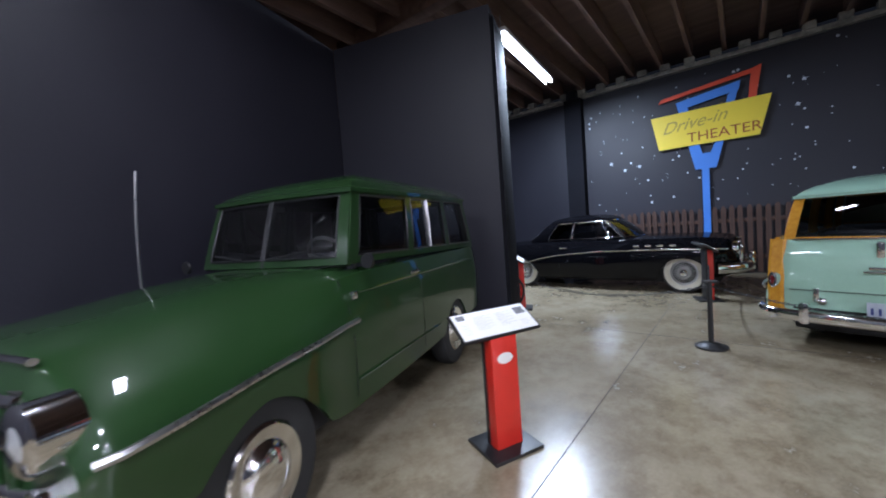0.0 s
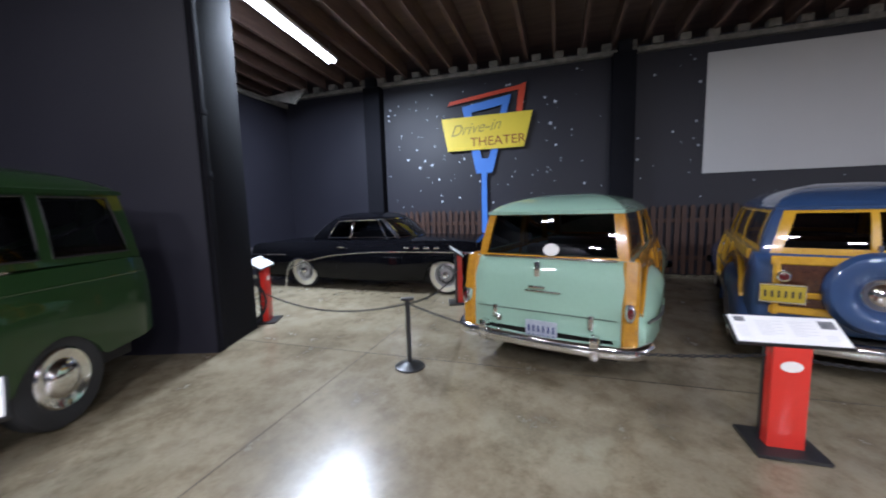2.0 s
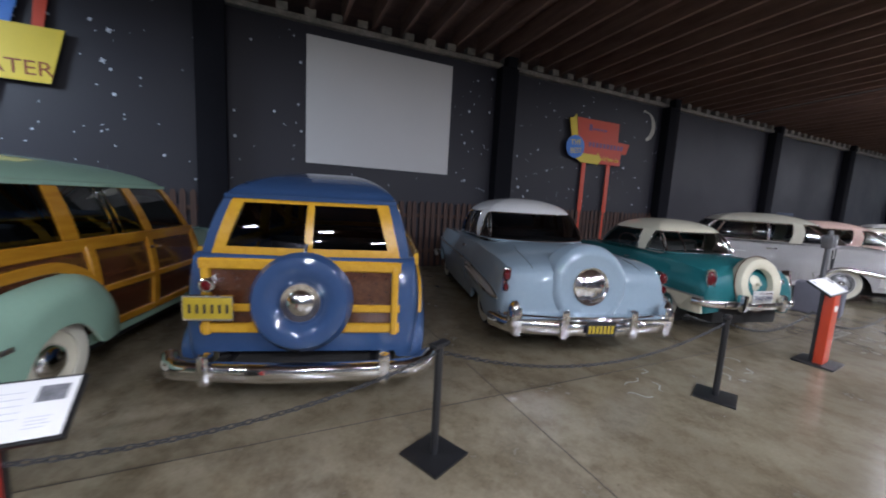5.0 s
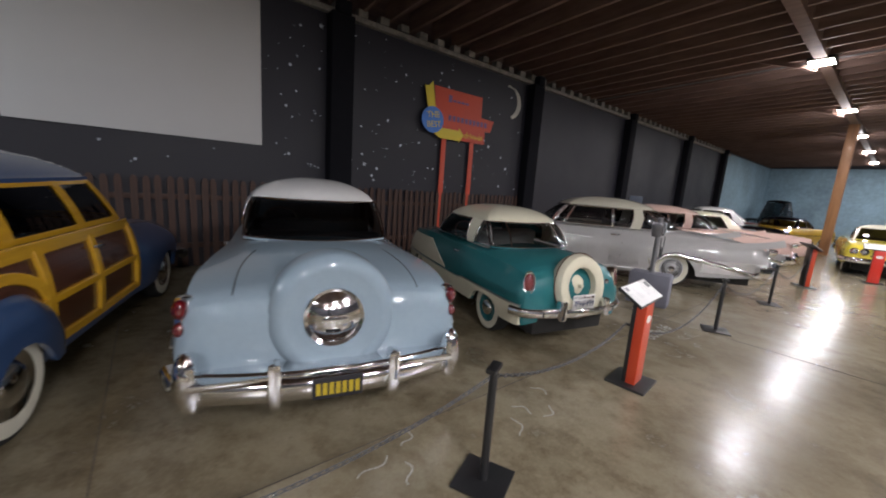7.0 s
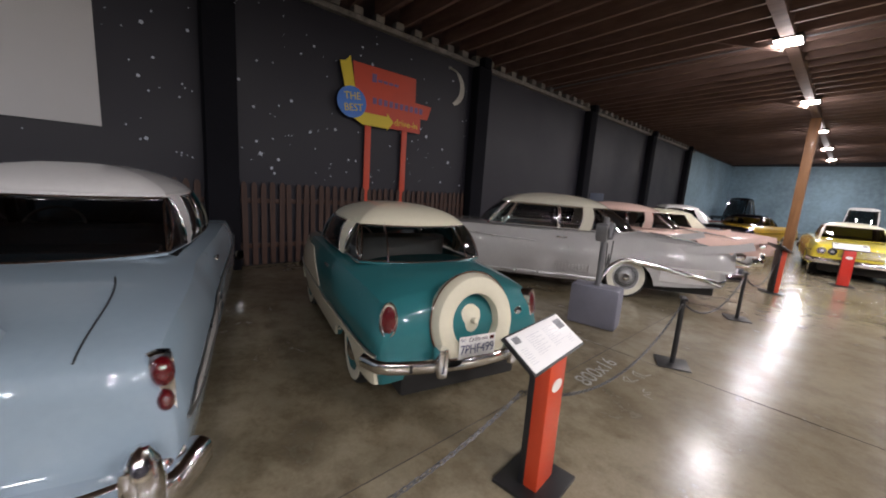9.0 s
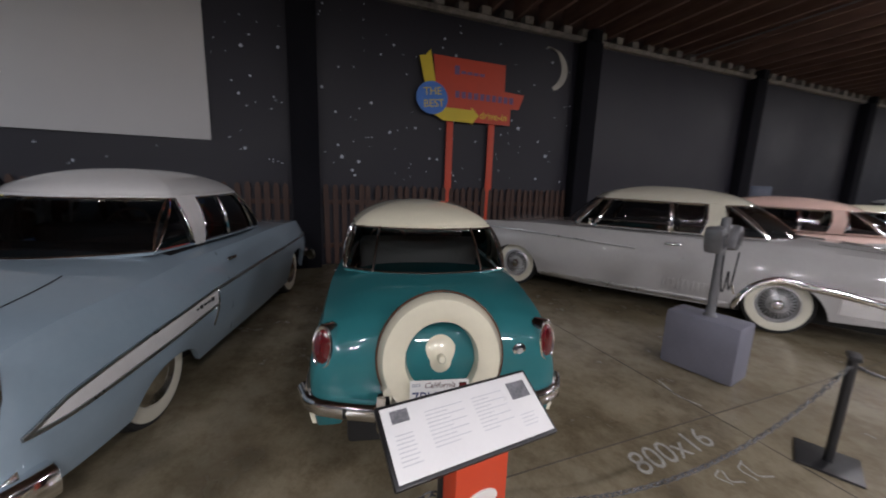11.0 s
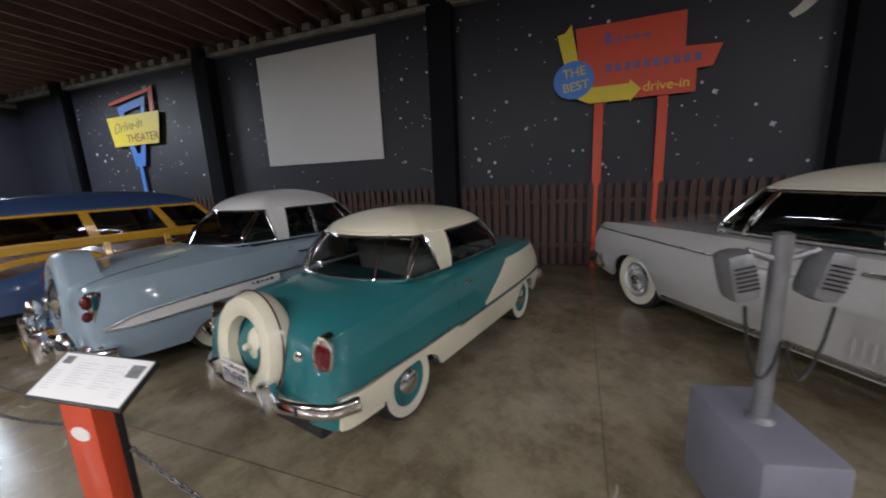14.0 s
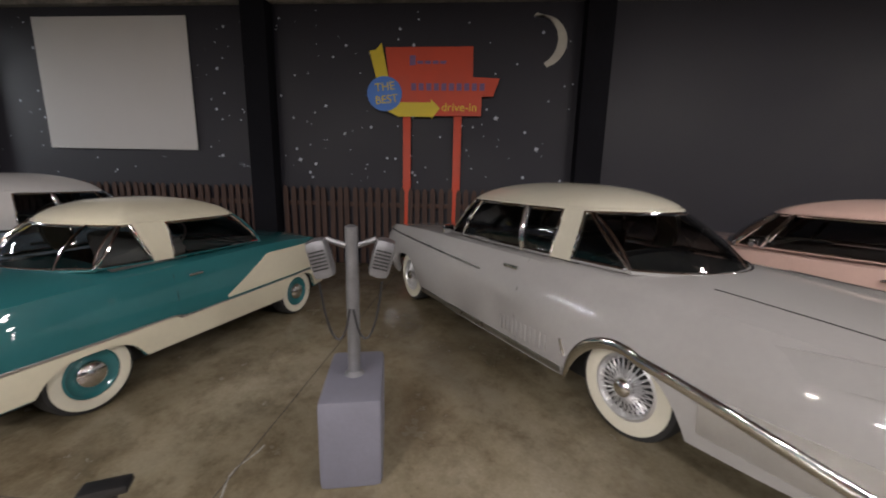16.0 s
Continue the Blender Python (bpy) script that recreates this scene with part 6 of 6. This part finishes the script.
# Stands, ropes and small things
def info_stand(x, y, turn, lean=0.0, side=REDSTAND, tall=0.86):
    t = thing("info_stand", pose(x, y, 0, 0, 0, turn), "red information stand with black base and tilted white text card", "information stand", "information stands beside the cars")
    part("base_plate", boxed((0, 0.02, 0.012), (0.38, 0.34, 0.024), 0.005), BLACK, t, "black square base plate")
    part("column", boxed((0, 0.0, tall / 2), (0.20, 0.085, tall - 0.04), 0.006), side, t, "red front column")
    part("column_back", boxed((0, 0.055, tall / 2), (0.208, 0.035, tall - 0.03), 0.004), BLACK, t, "black column back")
    el = [(0.06 * math.cos(a), 0.035 * math.sin(a)) for a in np.linspace(0, 2 * math.pi, 28, endpoint=False)]
    part("emblem", slab(bmesh.new(), [(px, tall * 0.76 + pz) for px, pz in el], -0.0465, 0.004), OVAL, t, "white oval emblem", 0)
    tm = Matrix.Translation((0, 0.05, tall + 0.02)) @ pose(0, 0, 0, 33, 0, 0)
    part("neck", boxed((0, 0.035, tall - 0.035), (0.15, 0.06, 0.05), 0.008), BLACK, t)
    tray = part("tray", _moved(boxed((0, 0, 0), (0.605, 0.245, 0.022), 0.006), tm), BLACK, t, "black tilted tray")
    part("card", _moved(boxed((0, 0, 0.0135), (0.58, 0.22, 0.004), 0.001), tm), CARD, tray, "white printed card")
    bm = bmesh.new()
    for c, x0, n in ((0, -0.265, 8), (1, -0.15, 10), (2, 0.03, 10), (3, 0.185, 4)):
        for k in range(n):
            ww = (0.08, 0.15, 0.13, 0.08)[c] * (0.75 + 0.25 * math.sin(3.1 * k + c))
            box(bm, (x0 + ww / 2, (0.018 if c == 0 else 0.066 if c < 3 else -0.035) - 0.0125 * k, 0.0162), (ww, 0.003, 0.0008))
    part("print", _moved(bm, tm), INK, tray, "grey printed text lines", 0)
    for c, sz in (((0.228, 0.052, 0.0162), (0.08, 0.062, 0.001)), ((-0.232, 0.075, 0.0162), (0.06, 0.04, 0.001))):
        part("photo", _moved(boxed(c, sz), tm), PHOTO, tray, "small printed photograph", 0)
    return t


info_stand(-0.74, 2.10, 66, tall=0.81)
info_stand(3.06, 4.28, 1, tall=0.745)
info_stand(9.48, 4.45, 6, side=ORANGESIDE, tall=0.84)
info_stand(-2.48, 5.80, 115)
info_stand(0.07, 7.40, 110)
info_stand(17.6, 4.28, 28, side=ORANGESIDE, tall=0.9)
info_stand(20.3, 3.36, -80, tall=0.9)
info_stand(11.54, 2.28, -168, side=ORANGESIDE)


def stanchion(x, y, round_base=False, tall=0.70):
    t = thing("rope_stanchion", pose(x, y, 0, 0, 0, 25), "black steel rope stanchion on a " + ("round weighted base" if round_base else "flat square plate"), "stanchion", "rope stanchions along the aisle")
    if round_base:
        part("base_plate", lathe(bmesh.new(), [(0.15, 0.0), (0.15, 0.02), (0.10, 0.035), (0.08, 0.05), (0.03, 0.06), (0.001, 0.06)], 32), BLACK, t, "round black base")
    else:
        part("base_plate", boxed((0, 0, 0.008), (0.30, 0.30, 0.016), 0.004), BLACK, t, "square steel plate")
    part("pole", rod(bmesh.new(), (0, 0, 0.01), (0, 0, tall), 0.024, 16), BLACK, t)
    part("cap", boxed((0, 0, tall + 0.015), (0.13, 0.06, 0.03), 0.01), BLACK, t)
    return t


POSTS = [(0.226, 4.82), (4.89, 4.58), (7.48, 4.41), (12.0, 4.48), (14.65, 4.38)]
for n, (px, py) in enumerate(POSTS):
    stanchion(px, py, n == 0)
stanchion(15.6, 2.56)
stanchion(19.3, 2.4)


def chain(a, b, sag):
    bm = bmesh.new()
    a, b = Vector(a), Vector(b)
    n = max(4, int((b - a).length / 0.034))
    pts = [a.lerp(b, k / n) - Vector((0, 0, 4 * sag * (k / n) * (1 - k / n))) for k in range(n + 1)]
    for k in range(n):
        p, d = (pts[k] + pts[k + 1]) / 2, (pts[k + 1] - pts[k]).normalized()
        side = d.cross(Vector((0, 0, 1))).normalized()
        up = side.cross(d)
        if k % 2:
            side, up = up, side
        loop = [p + d * (0.024 * math.cos(q)) + side * (0.010 * math.sin(q)) for q in np.linspace(0, 2 * math.pi, 8, endpoint=False)]
        sweep(bm, loop, round_profile(0.0042, 0.0042, 4), closed=True, up=tuple(up))
    return tagged(link_mesh("chain", bm, BLACK), "thin black steel chain hung between stanchions", "chain", "barrier chains")


chain((0.226, 4.82, 0.67), (-2.0, 5.3, 0.55), 0.15)
chain((0.226, 4.82, 0.67), (0.07, 7.40, 0.60), 0.12)
chain((0.226, 4.82, 0.67), (3.03, 4.30, 0.62), 0.18)
chain((3.03, 4.30, 0.62), (4.89, 4.58, 0.67), 0.12)
chain((4.89, 4.58, 0.67), (7.48, 4.41, 0.67), 0.22)
chain((7.48, 4.41, 0.67), (9.36, 4.54, 0.58), 0.14)
chain((9.36, 4.54, 0.58), (12.0, 4.48, 0.67), 0.34)
chain((12.0, 4.48, 0.67), (14.65, 4.38, 0.67), 0.3)
chain((14.65, 4.38, 0.67), (17.6, 4.33, 0.62), 0.3)
chain((15.6, 2.56, 0.67), (11.52, 2.34, 0.6), 0.4)
chain((15.6, 2.56, 0.67), (19.3, 2.4, 0.67), 0.3)


def speaker_post():
    t = thing("speaker_post", pose(12.445, 5.565, 0, 0, 0, 12), "grey drive-in speaker post set in a concrete block", "speaker post")
    part("block", boxed((0, 0, 0.265), (0.34, 0.60, 0.53), 0.035), GREYBLOCK, t, "grey painted concrete block")
    part("pole", rod(bmesh.new(), (0.0, 0.0, 0.50), (0.0, 0.0, 1.40), 0.037, 16), GREYMETAL, t, "grey steel pole")
    part("collar", lathe(bmesh.new(), [(0.06, 0.51), (0.06, 0.53), (0.04, 0.55)], 20, Matrix.Translation((0.0, 0.0, 0))), GREYMETAL, t)
    part("cap", lathe(bmesh.new(), [(0.036, 1.39), (0.036, 1.42), (0.02, 1.43), (0.001, 1.43)], 20, Matrix.Translation((0.0, 0.0, 0))), GREYMETAL, t)
    for s in (1, -1):
        part("bracket", rod(bmesh.new(), (0.0, 0.0, 1.30), (s * 0.14, 0.0, 1.35), 0.016, 8), GREYMETAL, t)
        mm = Matrix.Translation((s * 0.17, 0.0, 1.24)) @ pose(0, 0, 0, 0, s * 14, 0)
        sp = part("speaker", _moved(boxed((0, 0, 0), (0.12, 0.15, 0.23), 0.045), mm), GREYMETAL, t, "grey metal hanging speaker")
        bm = bmesh.new()
        for k in range(6):
            box(bm, (0, -0.077, -0.05 + 0.02 * k), (0.085, 0.006, 0.008))
        part("speaker_grille", _moved(bm, mm), BLACK, sp)
        pts = [(s * (0.17 - 0.02 * k), -0.08, 1.12 - 0.25 * math.sin(math.pi * k / 8) ** 0.7 - 0.02 * k) for k in range(9)]
        part("cord", sweep(bmesh.new(), pts, round_profile(0.007, 0.007, 6)), BLACK, t, "black speaker cord")


speaker_post()
s2 = thing("gas_pump", pose(20.4, 9.55, 0, 0, 0, -60), "old dark fuel pump with a white panel by the wall", "fuel pump")
part("cabinet", boxed((0, 0, 0.75), (0.42, 0.36, 1.5), 0.03), P_WINE, s2)
part("head", boxed((0, 0, 1.65), (0.46, 0.3, 0.34), 0.05), P_SLATE, s2)
bm = bmesh.new()
for r in range(3):
    for c in range(4):
        box(bm, (-0.13 + 0.085 * c, -0.185, 1.28 - 0.10 * r), (0.07, 0.01, 0.08), 0.003)
part("dial_panel", bm, CARD, s2, "white number tiles")

# chalk on the floor
words("800x16", CHALK, pose(11.14, 4.88, 0.002, 0, 0, 3), 0.24, None, 0.0005, 0.2, "chalk_writing")
tagged(bpy.data.objects["chalk_writing"], "white chalk number scrawled on the concrete floor", "chalk writing")
for cx, cy, a, ln in ((7.0, 4.85, 20, 0.3), (7.15, 4.7, 70, 0.22), (6.85, 4.65, -30, 0.25), (7.3, 4.95, 45, 0.18), (8.05, 4.62, 60, 0.25), (8.25, 4.75, 110, 0.2), (8.6, 4.85, 100, 0.2), (8.4, 4.6, 20, 0.22), (11.82, 5.35, 90, 0.5), (11.22, 4.63, 70, 0.14), (11.27, 4.60, 110, 0.14), (11.42, 4.62, 60, 0.2), (11.47, 4.58, 120, 0.2), (11.08, 4.40, 30, 0.1), (11.15, 4.44, 75, 0.08)):
    stroke = [(ln * 0.8 * (k / 8 - 0.5), 0.03 * math.sin(k * 0.7 + cx), 0.0015) for k in range(9)]
    ob = link_mesh("chalk_mark", sweep(bmesh.new(), stroke, [(-0.006, 0), (0, 0.0006), (0.006, 0), (0, -0.001)]), CHALK, None, "", 0, pose(cx, cy, 0, 0, 0, a))
    tagged(ob, "loose white chalk stroke on the concrete floor", "chalk mark", "chalk strokes")


def banner_flag(x, y, turn):
    t = thing("banner_flag", pose(x, y, 0, 0, 0, turn), "black feather banner with white lettering on a thin pole", "banner")
    part("base_plate", boxed((0, 0, 0.012), (0.36, 0.36, 0.024), 0.004), BLACK, t)
    part("pole", sweep(bmesh.new(), [(0.16 * max(0, z - 1.7) ** 2, 0, z) for z in np.linspace(0.02, 2.5, 14)], round_profile(0.012, 0.012, 6), up=(0, 1, 0)), GREYMETAL, t)
    cloth = slab(bmesh.new(), [(0.015, 0.7), (0.42, 0.78), (0.50, 1.5), (0.46, 2.15), (0.13, 2.50), (0.02, 1.75)], -0.004, 0.008)
    part("cloth", cloth, BLACK, t, "black cloth sail", 0)
    for k in range(5):
        part("letter_bar", boxed((0.24, -0.008, 1.0 + 0.24 * k), (0.20, 0.004, 0.15)), CARD, t, "white lettering", 0)


banner_flag(21.0, 0.6, -75)


def bicycle(x, y, turn):
    t = thing("bicycle", pose(x, y, 0, 0, 0, turn), "old dark bicycle parked behind the partition wall", "bicycle")
    hubs = ((-0.5, 0.33), (0.52, 0.33))
    for hx, hz in hubs:
        loop = [(hx + 0.31 * math.cos(a), 0, hz + 0.31 * math.sin(a)) for a in np.linspace(0, 2 * math.pi, 36, endpoint=False)]
        w = part("wheel", sweep(bmesh.new(), loop, round_profile(0.02, 0.02, 8), closed=True, up=(0, 1, 0)), RUBBER, t, "thin black tyre")
        for k in range(18):
            a = 2 * math.pi * k / 18
            part("spoke", rod(bmesh.new(), (hx, 0.02 * (-1) ** k, hz), (hx + 0.295 * math.cos(a), 0, hz + 0.295 * math.sin(a)), 0.0016, 4), STEEL, w)
        part("hub", rod(bmesh.new(), (hx, -0.04, hz), (hx, 0.04, hz), 0.02, 10), STEEL, w)
    bm = bmesh.new()
    for a, b in (((-0.5, 0, 0.33), (-0.05, 0, 0.30)), ((-0.5, 0, 0.33), (-0.18, 0, 0.78)), ((-0.05, 0, 0.30), (-0.20, 0, 0.88)), ((-0.05, 0, 0.30), (0.36, 0, 0.76)), ((-0.18, 0, 0.78), (0.34, 0, 0.82)), ((0.33, 0, 0.92), (0.52, 0, 0.33))):
        rod(bm, a, b, 0.016, 8)
    part("bicycle_frame", bm, BLACK, t, "black tube frame")
    part("handlebar", sweep(bmesh.new(), [(0.20, -0.28, 0.98), (0.30, -0.2, 1.0), (0.34, 0, 0.95), (0.30, 0.2, 1.0), (0.20, 0.28, 0.98)], round_profile(0.012, 0.012, 8)), CHROME, t)
    part("saddle", boxed((-0.22, 0, 0.90), (0.26, 0.15, 0.06), 0.028), BLACK, t)
    part("kickstand", rod(bmesh.new(), (-0.08, 0, 0.30), (-0.14, 0.16, 0.005), 0.008, 6), STEEL, t)


bicycle(-3.2, 5.45, 18)
